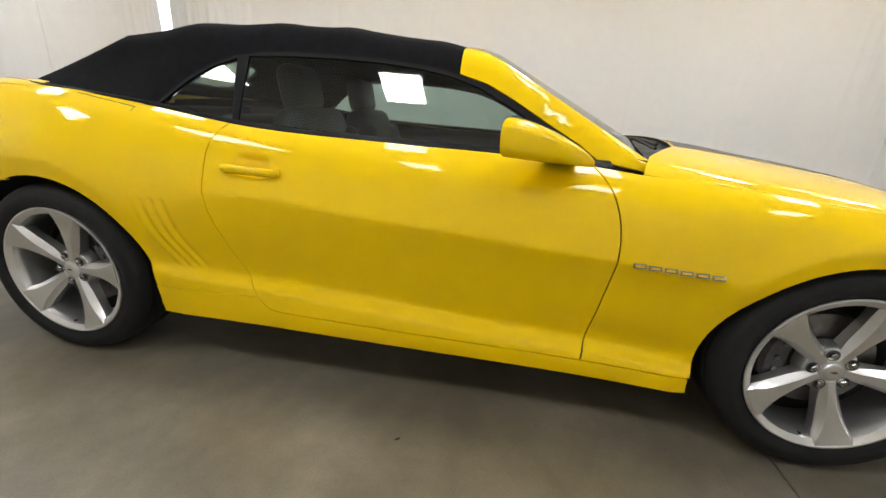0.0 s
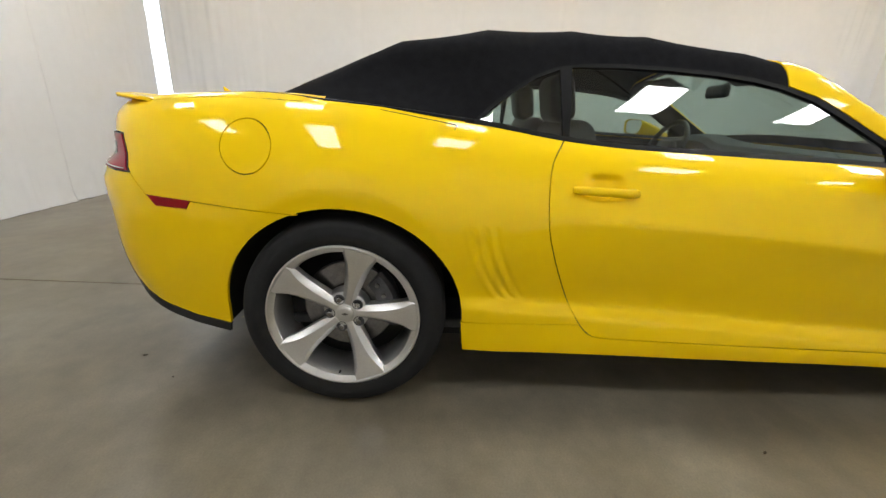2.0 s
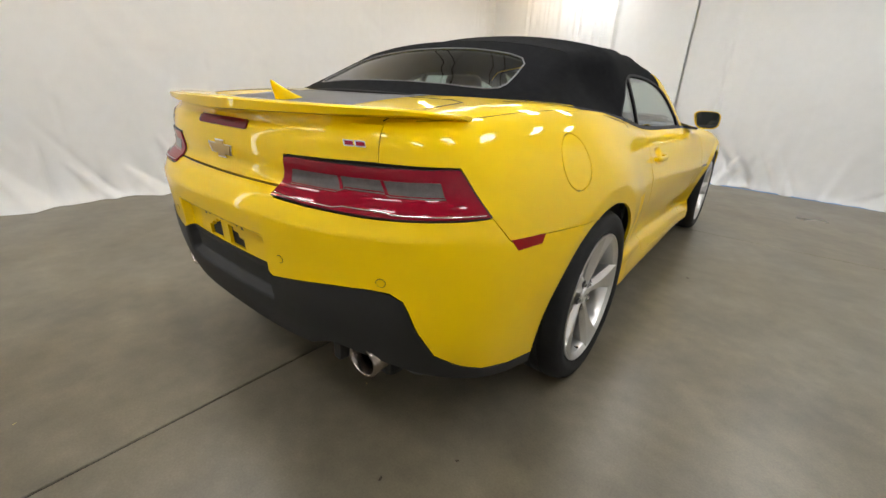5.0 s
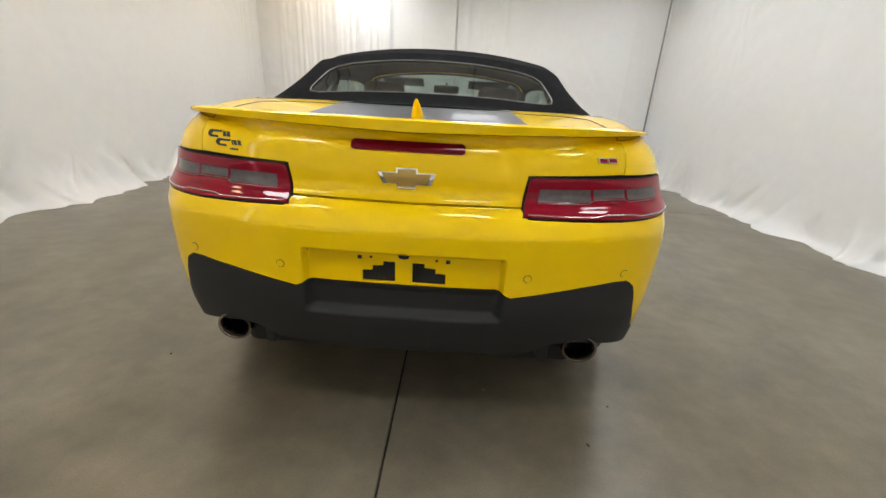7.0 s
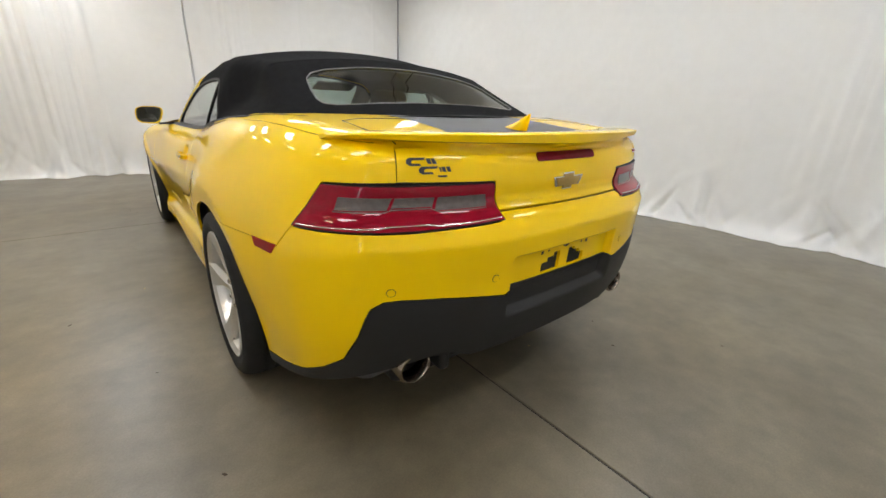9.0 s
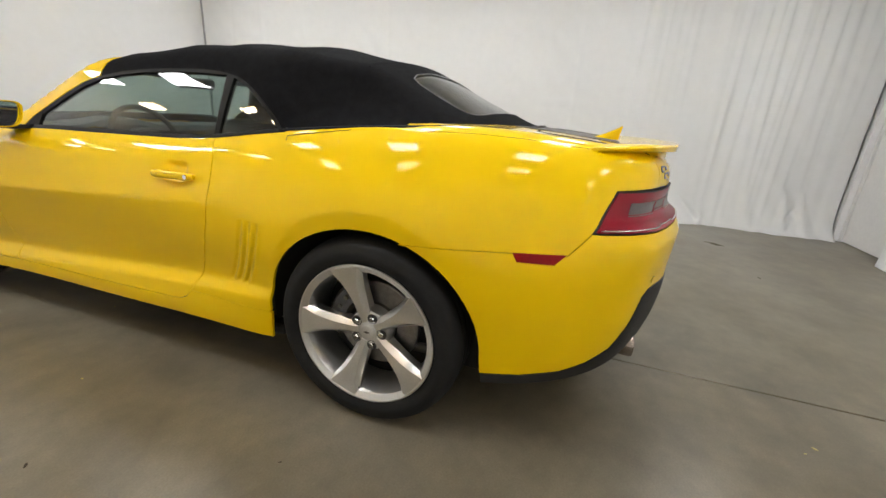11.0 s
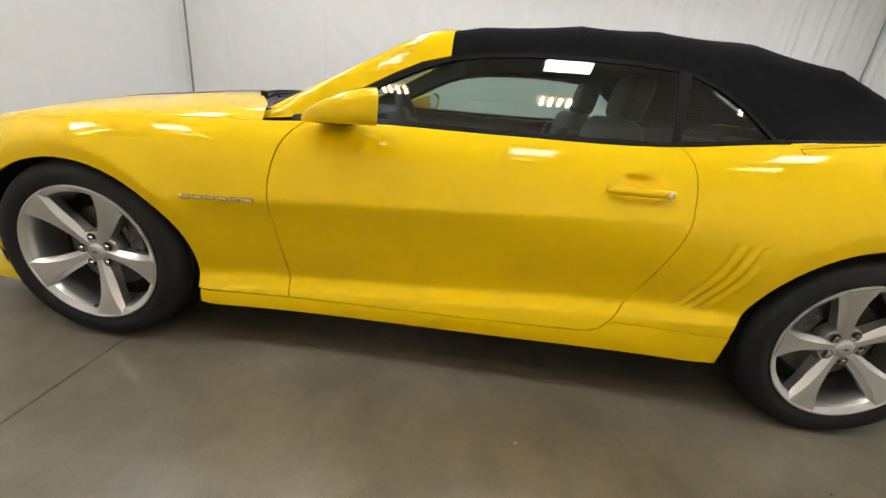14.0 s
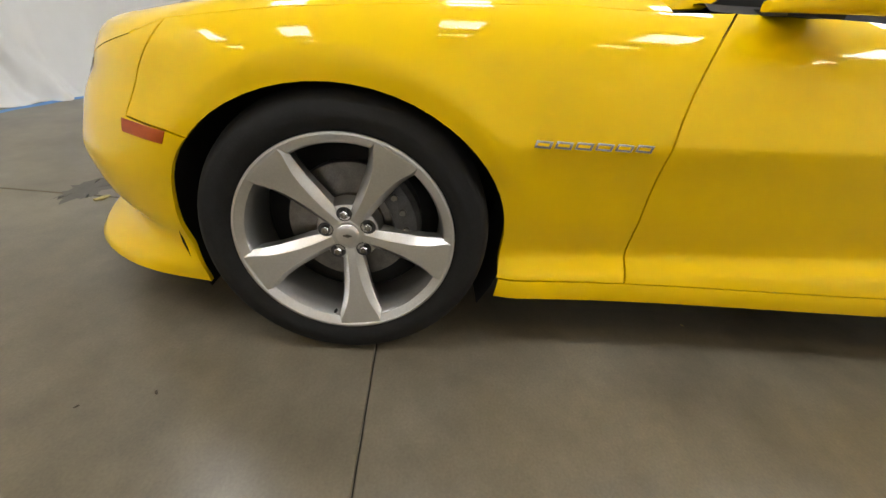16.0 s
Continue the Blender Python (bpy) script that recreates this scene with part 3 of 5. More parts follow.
def cut_panel(f, rays, outline, step=0.025, gap=0.002, holes=(), lift=0.0, flange=0.012, fine=0.012, finer=()):
    """Points, normals and faces of the piece of a surface inside an outline, with a folded edge all round."""
    loops = [inset(dense(outline, fine), gap)] + [inset(dense(h, fine), -gap) for h in holes]
    lo, hi = loops[0].min(0), loops[0].max(0)
    gx, gy = np.meshgrid(np.arange(lo[0], hi[0], step), np.arange(lo[1], hi[1], step))
    grid = np.stack([gx.ravel(), gy.ravel()], 1)
    for x0, x1, y0, y1, q in finer:
        ax, ay = np.meshgrid(np.arange(x0, x1, q), np.arange(y0, y1, q))
        grid = grid[(grid[:, 0] < x0 - q) | (grid[:, 0] > x1 + q) | (grid[:, 1] < y0 - q) | (grid[:, 1] > y1 + q)]
        grid = np.vstack([grid, np.stack([ax.ravel(), ay.ravel()], 1)])
    keep = inside_of(loops[0], grid)
    for lp in loops:
        keep &= edge_distance(lp, grid) > 0.006
    for lp in loops[1:]:
        keep &= ~inside_of(lp, grid)
    pts, edges = [], []
    for lp in loops:
        n0 = len(pts)
        pts += [Vector(p) for p in lp]
        edges += [(n0 + k, n0 + (k + 1) % len(lp)) for k in range(len(lp))]
    nb = len(pts)
    pts += [Vector(p) for p in grid[keep]]
    vs, _, fs, origin, _, _ = delaunay_2d_cdt(pts, edges, [], 0, 1e-6)
    vs = np.array([tuple(v) for v in vs])
    cen = np.array([vs[list(q)].mean(0) for q in fs])
    ok = inside_of(loops[0], cen)
    for lp in loops[1:]:
        ok &= ~inside_of(lp, cen)
    fs = [list(q) for q, k in zip(fs, ok) if k]
    p, n = on_surface(f, rays, vs)
    p = p + n * lift
    # faces look outwards
    t = np.array(fs)
    if np.sum(np.cross(p[t[:, 1]] - p[t[:, 0]], p[t[:, 2]] - p[t[:, 0]]) * n[t[:, 0]]) < 0:
        fs = [q[::-1] for q in fs]
    if flange:
        count = {}
        for q in fs:
            for a, b in zip(q, q[1:] + q[:1]):
                count[(a, b)] = 1
        rim = [(a, b) for a, b in count if (b, a) not in count and max(abs(p[a][0]), abs(p[b][0])) > 1e-3]
        base = len(p)
        ids, ep, en, add = {}, [], [], []
        for a, b in rim:
            side = np.cross(p[b] - p[a], n[a])
            side /= max(np.linalg.norm(side), 1e-9)
            k = base + len(ep)
            for w in (a, b):
                ep += [p[w], p[w] - n[w] * flange]
                en += [side, side]
            add.append([k, k + 1, k + 3, k + 2])
        p, n = np.vstack([p, ep]), np.vstack([n, en])
        fs += add
    return p, n, fs


def skin(name, mat, parent, f, rays, outline, sides=(1,), label="", **kw):
    """A sheet part cut from a surface, on one or both sides of the car."""
    p, n, fs = cut_panel(f, rays, outline, **kw)
    made = []
    for s in sides:
        if s > 0:
            made.append(mesh_from(name, p, fs, mat, parent, label=label, normals=n))
        else:
            m = np.array([-1, 1, 1])
            made.append(mesh_from(name, p * m, [q[::-1] for q in fs], mat, parent, label=label, normals=n * m))
    return made


def mirrored(line):
    """A half outline, from the middle back to the middle, closed over both halves (first coordinate is x)."""
    return list(line) + [(-x, y) for x, y in reversed(line) if abs(x) > 1e-6]


car = empty("convertible_car", "yellow two-door convertible with black soft top closed, parked", "car")


def arch(wy, ry, rz, a0, a1, n=26):
    return [(wy + ry * math.cos(radians(a)), 0.36 + rz * math.sin(radians(a))) for a in np.linspace(a0, a1, n)]


REAR_ARCH = (-WHEEL_Y, 0.42, 0.402)
FRONT_ARCH = (WHEEL_Y + 0.008, 0.41, 0.375)
BELT = [(0.62, 0.944), (0.37, 0.958), (-0.07, 0.968), (-0.68, 0.995), (-0.95, 1.033), (-1.20, 1.06), (-1.46, 1.079), (-1.75, 1.088)]
belt_z = lambda y: float(hermite([b[0] for b in BELT], [b[1] for b in BELT], np.array([y]))[0])
DOOR_FRONT = rounded([(0.60, 0.944), (0.655, 0.89), (0.69, 0.80), (0.703, 0.69), (0.692, 0.56), (0.672, 0.40), (0.656, 0.272)])
DOOR_REAR = rounded([(-0.455, 0.300), (-0.53, 0.305), (-0.585, 0.365), (-0.645, 0.48), (-0.70, 0.604), (-0.742, 0.73), (-0.745, 0.85), (-0.735, 0.935), (-0.69, 0.9955)])
belt_line = lambda y0, y1, n=12: [(y, belt_z(y)) for y in np.linspace(y0, y1, n)]
BOTH = (1, -1)
CORNER = (float(np.interp(0.352, [p[1] for p in DOOR_REAR], [p[0] for p in DOOR_REAR])), 0.352)

# door, going round from the top front
DOOR = DOOR_FRONT + DOOR_REAR + belt_line(-0.69, 0.60, 14)[1:-1]
doors = skin("door", YELLOW, car, body, side_rays, DOOR, BOTH, gap=0.0024, finer=[(-0.75, 0.71, 0.655, 0.775, 0.012), (-0.6, 0.7, 0.275, 0.44, 0.0085), (-0.65, -0.46, 0.81, 0.91, 0.009)])
# sill
ROCKER = [(1.018, 0.260), (0.656, 0.272)] + [p for p in DOOR_REAR if p[1] < 0.350] + [CORNER, (-1.01, 0.354), (-0.998, 0.234), (-0.5, 0.229), (0.0, 0.222), (0.5, 0.213), (1.022, 0.201)]
skin("rocker_panel", YELLOW, car, body, side_rays, ROCKER, BOTH, gap=0.001, step=0.018)
# rear quarter
TOP_LIMIT = [(-1.75, 1.088), (-1.9, 1.083), (-2.05, 1.075), (-2.2, 1.066), (-2.4, 1.057), (-2.6, 1.05)]
LAMP_OUT = u_of(0.834, -2.124)
QTR = belt_line(-0.69, -1.75, 14) + TOP_LIMIT[1:] + [(u_of(0.62, -2.30), 1.05), (u_of(0.62, -2.30), 0.962), (u_of(0.776, -2.182), 0.957), (LAMP_OUT, 0.836), (-2.075, 0.766), (-1.56, 0.735)]
QTR += arch(*REAR_ARCH, 112, 0, 20) + [(-1.0, 0.354), CORNER] + [p for p in DOOR_REAR if p[1] > 0.354][:-1]
FUEL_Y, FUEL_Z, FUEL_R = -1.725, 0.94, 0.085
FUEL = [(FUEL_Y + FUEL_R * math.cos(radians(a)), FUEL_Z + FUEL_R * math.sin(radians(a))) for a in range(0, 360, 10)]
GILL_BOX = [(-1.0, -0.58, 0.36, 0.42, 0.0085), (-1.02, -0.70, 0.755, 0.80, 0.012), (-1.05, -0.76, 0.425, 0.735, 0.0075)]
skin("quarter_panel", YELLOW, car, body, side_rays, QTR, (1,), step=0.016, gap=0.001, holes=[FUEL], finer=GILL_BOX)
skin("quarter_panel", YELLOW, car, body, side_rays, QTR, (-1,), step=0.016, gap=0.001, finer=GILL_BOX)
skin("fuel_door", YELLOW, car, body, side_rays, FUEL, (1,), gap=0.0025)
# front fender
FSEAM = [(1.800, 0.812), (1.860, 0.72), (1.915, 0.609)]
FEND = [(0.60, 0.944), (0.75, 0.93), (1.0, 0.918), (1.3, 0.888), (1.55, 0.858)] + FSEAM + [(1.80, 0.602)]
FEND += arch(*FRONT_ARCH, 38, 180, 24) + [(1.024, 0.262), (0.658, 0.272)] + DOOR_FRONT[::-1][1:-1]
skin("front_fender", YELLOW, car, body, side_rays, FEND, BOTH, step=0.014, finer=[(0.66, 1.02, 0.28, 0.36, 0.0085)])
MID_R, MID_F = PYR - QUARTER - PX, PYF + QUARTER + PX
# front bumper with both halves
FBUMP = FSEAM[::-1] + [(1.9, 0.775), (2.2, 0.70), (MID_F, 0.66), (MID_F, 0.17), (2.1, 0.165), (1.81, 0.17)] + arch(*FRONT_ARCH, -20, 38, 10) + [(1.80, 0.602)]
skin("front_bumper", YELLOW, car, body, side_rays, FBUMP, BOTH)
# rear bumper
RB_LOW = [(-1.852, 0.30), (-1.99, 0.320), (-2.12, 0.358), (-2.20, 0.395), (-2.273, 0.445), (-2.318, 0.530), (-2.338, 0.590), (-2.352, 0.622), (-2.385, 0.642), (u_of(0.64, -2.36), 0.645), (u_of(0.53, -2.39), 0.638), (u_of(0.315, -2.44), 0.607), (u_of(0.285, -2.44), 0.621), (MID_R, 0.621)]
RBUMP = RB_LOW + [(MID_R, 0.866), (u_of(0.32, -2.4), 0.868), (u_of(0.34, -2.4), 0.845), (u_of(0.6, -2.3), 0.835), (LAMP_OUT, 0.8355), (-2.075, 0.7655), (-1.56, 0.7345)] + arch(*REAR_ARCH, 112, 180, 12)
ux = lambda x: PYR - QUARTER - (PX - x)
HOLE = [(ux(0.026), 0.627), (ux(0.122), 0.627), (ux(0.122), 0.662), (ux(0.092), 0.664), (ux(0.092), 0.678), (ux(0.060), 0.680), (ux(0.060), 0.693), (ux(0.026), 0.693)]
skin("rear_bumper", YELLOW, car, body, side_rays, RBUMP, BOTH, gap=0.001, holes=[HOLE], step=0.02, finer=[(ux(0.0), ux(0.31), 0.60, 0.70, 0.011), (ux(0.0), ux(0.31), 0.705, 0.745, 0.006), (ux(0.272), ux(0.31), 0.60, 0.70, 0.006)])
VAL = RB_LOW + [(MID_R, 0.385), (ux(0.40), 0.39), (ux(0.47), 0.425), (-2.55, 0.435), (-2.42, 0.40), (-2.2, 0.34), (-2.0, 0.285), (-1.86, 0.262)]
skin("rear_valance", BLACK_PLASTIC, car, body, side_rays, VAL, BOTH, lift=0.002, finer=[(ux(0.0), ux(0.33), 0.50, 0.62, 0.012)])
# boot lid: upright part
BOOT = [(MID_R, 0.868), (u_of(0.324, -2.4), 0.87), (u_of(0.336, -2.36), 0.955), (u_of(0.62, -2.30), 0.962), (u_of(0.62, -2.30), 1.05), (MID_R, 1.05)]
skin("boot_lid", YELLOW, car, body, side_rays, BOOT, BOTH)
# dark inner shell that closes the joints
SHELL = [(0.60, 0.93)] + belt_line(0.55, -1.75, 14) + TOP_LIMIT[1:4] + [(-2.4, 1.05), (MID_R, 1.045), (MID_R, 0.40), (-2.42, 0.41), (-2.2, 0.35), (-2.0, 0.30), (-1.86, 0.28)] + arch(-WHEEL_Y, 0.445, 0.425, 188, -8, 30) + [(-0.985, 0.25), (0.0, 0.24), (1.01, 0.22)] + arch(FRONT_ARCH[0], 0.435, 0.40, 188, -8, 30)[::1] + [(1.89, 0.22), (2.3, 0.22), (2.3, 0.66), (1.9, 0.75), (1.7, 0.80), (1.3, 0.87), (0.75, 0.91)]
skin("inner_shell", BLACK_GAP, car, body, side_rays, SHELL, BOTH, lift=-0.011, flange=0)

# top sheets meet the side sheets along their upper edges
def edge_xy(line):
    p, _ = on_surface(body, side_rays, dense(line, 0.03, False))
    return [(a, b) for a, b, c in p]


deck_edge = edge_xy([(-1.50, belt_z(-1.50)), (-1.60, belt_z(-1.60)), (-1.68, belt_z(-1.68))] + TOP_LIMIT) + [q for q in edge_xy([(-2.6, 1.05), (u_of(0.62, -2.3), 1.05), (MID_R + 0.001, 1.05)])[1:]]
DECK = mirrored([(0.0, -1.50)] + deck_edge)
skin("boot_deck", YELLOW, car, body, top_rays, DECK, gap=0.0, flange=0)
HOOD_SIDE = [(0.75, 0.93), (1.0, 0.918), (1.3, 0.888), (1.55, 0.858), (1.800, 0.812), (1.9, 0.775)]
hood_edge = edge_xy([(0.75, 0.93), (1.0, 0.918), (1.3, 0.888), (1.55, 0.858), (1.800, 0.812), (1.9, 0.775), (2.2, 0.70), (MID_F - 0.001, 0.66)])
HOOD = mirrored([(0.0, 1.02), (0.45, 0.95), (0.70, 0.80)] + hood_edge)
skin("bonnet", YELLOW, car, body, top_rays, HOOD, gap=0.0, flange=0)

# ---- the car: soft top and glass ----
# bows of the soft top at these places along the car, with the canvas taut between them
TOP_Y = [-1.90, -1.78, -1.63, -1.52, -1.42, -1.265, -0.94, -0.625, -0.35, 0.02, 0.13, 0.5, 0.95]
TOP_Z = [1.097, 1.128, 1.190, 1.238, 1.284, 1.354, 1.410, 1.417, 1.410, 1.373, 1.350, 1.346, 1.34]
HALF_Y = [0.95, 0.5, 0.13, -0.5, -1.0, -1.4, -1.55, -1.68, -1.78, -1.88]
HALF_X = [0.735, 0.750, 0.760, 0.778, 0.790, 0.788, 0.770, 0.728, 0.670, 0.58]
ROOF_Y = np.linspace(-2.0, 1.0, 601)
ROOF_Z = np.interp(ROOF_Y, TOP_Y, TOP_Z)
for _a, _b in ((-1.265, -0.94), (-0.94, -0.625), (-0.625, -0.35), (-0.35, 0.02)):
    _q = np.clip((ROOF_Y - _a) / (_b - _a), 0, 1)
    ROOF_Z -= 0.020 * _q * (1 - _q)
ROOF_Z = blurred(ROOF_Z, 3.0, 0)
roof_top = lambda y: np.interp(y, ROOF_Y, ROOF_Z)
half_width = lambda y: hermite(HALF_Y, HALF_X, y)
belt_of = lambda y: hermite([b[0] for b in BELT], [b[1] for b in BELT], y)
screen_z = lambda x, y: 1.318 - 0.53 * (y - 0.12 - 0.16 * (1 - (np.abs(x) / 0.7) ** 2))


def flank_x(y, z):
    """Half width of the cabin at a height: leaning glass, a little bowed."""
    q = np.maximum(z - belt_of(y), -0.05)
    front = 0.335 * q + 0.34 * q * q
    back = 0.192 * (1 - np.exp(-np.maximum(q, 0) / 0.105)) + 0.34 * np.minimum(q, 0)
    w = smoothstep(-0.86, -1.26, y)
    return half_width(y) - front * (1 - w) - back * w


def crown_z(x, y):
    return roof_top(y) - hermite([0.5, 0.0, -0.5, -1.0, -1.3, -1.6], [0.090, 0.086, 0.084, 0.086, 0.078, 0.072], y) * np.abs(x / 0.7) ** 2.2


def roof(x, y, z):
    x = np.abs(x)
    f = smax((x - flank_x(y, z)) * 0.9, z - crown_z(x, y), 0.048)
    return smax(f, (z - screen_z(x, y)) * 0.88, 0.03)


def roof_rays(uv):
    th = uv[:, 0] / 0.5
    o = np.stack([0 * th, uv[:, 1], 0 * th + 0.90], 1)
    return o, np.stack([np.sin(th), 0 * th, np.cos(th)], 1)


def side_uv(y, z):
    """Place on the flank of the roof, by length and height."""
    x = float(flank_x(np.array([float(y)]), np.array([float(z)]))[0])
    for _ in range(3):
        f = float(roof(np.array([x]), np.array([float(y)]), np.array([float(z)]))[0])
        x -= f if abs(f) < 0.1 else 0.0
    return (0.5 * math.atan2(x, z - 0.90), y)


def back_uv(x, y):
    """Place on the roof by width and length."""
    lo, hi = 0.92, 1.6
    for _ in range(30):
        mid = (lo + hi) / 2
        if float(roof(np.array([abs(float(x))]), np.array([float(y)]), np.array([mid]))[0]) < 0:
            lo = mid
        else:
            hi = mid
    return (0.5 * math.atan2(x, lo - 0.90), y)


WIN_TOP = [(0.13, 1.205), (0.0, 1.228), (-0.15, 1.243), (-0.32, 1.250), (-0.50, 1.252), (-0.62, 1.245), (-0.72, 1.228), (-0.80, 1.195), (-0.88, 1.145), (-0.95, 1.088), (-1.0, 1.045)]
top_half = [(0.0, 0.135)] + [side_uv(0.135, z) for z in (1.325, 1.30, 1.26)] + [side_uv(y, z) for y, z in rounded(WIN_TOP, 1)]
top_half += [side_uv(-1.02, 1.036), side_uv(-1.2, 1.058), side_uv(-1.4, 1.076), side_uv(-1.55, 1.085)]
top_half += [back_uv(0.70, -1.66), back_uv(0.62, -1.735), back_uv(0.5, -1.79), back_uv(0.32, -1.835), back_uv(0.16, -1.85), (0.0, -1.855)]
RWIN = [(0.0, -1.70), (0.22, -1.695), (0.40, -1.68), (0.485, -1.665), (0.525, -1.64), (0.535, -1.60), (0.525, -1.52), (0.505, -1.43), (0.47, -1.39), (0.40, -1.37), (0.2, -1.355), (0.0, -1.352)]
rw_half = [back_uv(x, y) for x, y in RWIN]
RW = mirrored(rw_half)
soft_top = skin("soft_top", FABRIC, car, roof, roof_rays, mirrored(top_half), holes=[RW], step=0.018, fine=0.02, flange=0.02, label="black canvas soft top, taut over its bows")[0]
skin("rear_window", REAR_GLASS, car, roof, roof_rays, RW, lift=-0.004, gap=0.0, flange=0.004, fine=0.02)


def tube(name, pts, radius, mat, parent, closed=False, label="", sides=6):
    """A round strip along points."""
    pts = [Vector(p) for p in pts]
    n = len(pts)
    verts, faces = [], []
    for i, p in enumerate(pts):
        a, b = pts[(i - 1) % n if closed else max(i - 1, 0)], pts[(i + 1) % n if closed else min(i + 1, n - 1)]
        t = (b - a).normalized()
        s = t.cross(Vector((0.3, 0.2, 1)) if abs(t.z) < 0.95 else Vector((1, 0, 0))).normalized()
        w = t.cross(s)
        verts += [p + radius * (math.cos(k * 6.2832 / sides) * s + math.sin(k * 6.2832 / sides) * w) for k in range(sides)]
    for i in range(n if closed else n - 1):
        for k in range(sides):
            j, l = (i + 1) % n, (k + 1) % sides
            faces.append((i * sides + k, i * sides + l, j * sides + l, j * sides + k))
    if not closed:
        faces += [tuple(range(sides)), tuple(range((n - 1) * sides, n * sides))[::-1]]
    return mesh_from(name, verts, faces, mat, parent, label=label)


def surface_line(f, rays, line, step=0.02, lift=0.0, closed=False, side=1):
    p, n = on_surface(f, rays, dense(line, step, closed))
    return (p + n * lift) * np.array([side, 1, 1])


for side in BOTH:
    tube("bonnet_edge", surface_line(body, side_rays, HOOD_SIDE, 0.03, -0.0035, side=side), 0.0045, YELLOW, car)
tube("window_seal", surface_line(roof, roof_rays, RW, closed=True, lift=0.0), 0.0028, SEAL, car, True)
# the seams of the canvas over its bows
for y in (-0.35, -0.625, -0.94, -1.265):
    line = [back_uv(x, y) for x in np.linspace(-0.60, 0.60, 30)]
    tube("canvas_seam", surface_line(roof, roof_rays, line, lift=-0.0015), 0.003, FABRIC, soft_top)
# chrome-edged strip where the canvas meets the body
base_line = [side_uv(-1.0, 1.04), side_uv(-1.2, 1.060), side_uv(-1.4, 1.077), side_uv(-1.55, 1.086)] + [back_uv(0.70, -1.665), back_uv(0.62, -1.74), back_uv(0.5, -1.795), back_uv(0.32, -1.84), back_uv(0.16, -1.855), (0.0, -1.86)]
pl = [tuple(p) for p in surface_line(roof, roof_rays, base_line, lift=0.004)]
tube("canvas_edge_strip", pl + [(-x, y, z) for x, y, z in pl[::-1][1:]], 0.009, TRIM, car)

DGLASS = [(0.585, 0.960), (0.37, 0.967), (-0.07, 0.977), (-0.668, 1.002), (-0.662, 1.233), (-0.5, 1.240), (-0.32, 1.239), (-0.15, 1.231), (0.0, 1.216), (0.11, 1.195), (0.21, 1.162), (0.31, 1.112), (0.43, 1.045)]
QGLASS = [(-0.690, 1.006), (-0.95, 1.036), (-0.985, 1.045), (-0.94, 1.084), (-0.87, 1.14), (-0.79, 1.190), (-0.705, 1.224)]
BAND = [(0.63, 0.945), (0.37, 0.958), (-0.07, 0.968), (-0.68, 0.993), (-0.95, 1.028), (-1.01, 1.036), (-0.95, 1.09), (-0.88, 1.147), (-0.80, 1.197), (-0.72, 1.230), (-0.62, 1.247), (-0.5, 1.254), (-0.32, 1.252), (-0.15, 1.245), (0.0, 1.230), (0.12, 1.208), (0.23, 1.176), (0.33, 1.126), (0.45, 1.058), (0.56, 1.0)]
to_side = lambda line: [side_uv(y, z) for y, z in line]
skin("window_trim", TRIM, car, roof, roof_rays, to_side(BAND), BOTH, holes=[to_side(DGLASS), to_side(QGLASS)], gap=0.0, lift=0.002, flange=0.02, fine=0.02)
skin("side_window", GLASS, car, roof, roof_rays, to_side(DGLASS), BOTH, gap=0.0, lift=-0.004, flange=0)
skin("quarter_window", GLASS, car, roof, roof_rays, to_side(QGLASS), BOTH, gap=0.0, lift=-0.004, flange=0)


def pillar_top(y, inward):
    """Where the flank meets the screen, moved inwards."""
    z = float(screen_z(0.7, y))
    x = float(flank_x(np.array([float(y)]), np.array([z]))[0]) - inward
    return (0.5 * math.atan2(x, float(screen_z(x, y)) - 0.90), y)


PILLAR = to_side([(0.13, 1.207), (0.23, 1.178), (0.33, 1.128), (0.45, 1.06), (0.56, 1.0), (0.63, 0.95), (0.80, 0.925)]) + [pillar_top(y, 0.035) for y in (0.80, 0.70, 0.55, 0.4, 0.27, 0.13)]
skin("windscreen_pillar", YELLOW, car, roof, roof_rays, PILLAR, BOTH, gap=0.0, lift=0.004)
skin("pillar_lining", INTERIOR, car, roof, roof_rays, PILLAR, BOTH, gap=-0.004, lift=-0.010, flange=0)
HEADER = mirrored([(0.0, 0.13), pillar_top(0.13, 0.03), pillar_top(0.175, 0.03), (0.0, 0.185)])
skin("windscreen_header", YELLOW, car, roof, roof_rays, HEADER, gap=0.0, lift=0.004)
skin("header_lining", INTERIOR, car, roof, roof_rays, HEADER, gap=0.0, lift=-0.010, flange=0)
SCREEN = mirrored([(0.0, 0.185), pillar_top(0.175, 0.03)] + [pillar_top(y, 0.037) for y in (0.3, 0.45, 0.6, 0.75, 0.80)] + [(0.2, 0.86), (0.0, 0.87)])
skin("windscreen", GLASS, car, roof, roof_rays, SCREEN, gap=0.0, flange=0)

# ---- the car: wheels ----


def lathe(profile, n=72):
    """A ring turned about the x axis from (radius, x) points."""
    verts, faces = [], []
    for k in range(n):
        a = 6.283185 * k / n
        verts += [(x, r * math.sin(a), r * math.cos(a)) for r, x in profile]
    m = len(profile)
    for k in range(n):
        for i in range(m - 1):
            a, b = k * m + i, ((k + 1) % n) * m + i
            faces.append((a, b, b + 1, a + 1))
    return verts, faces


def angled(ob, degrees=32):
    """Smooth shading that keeps sharp edges."""
    ob.data.set_sharp_from_angle(angle=radians(degrees))
    return ob


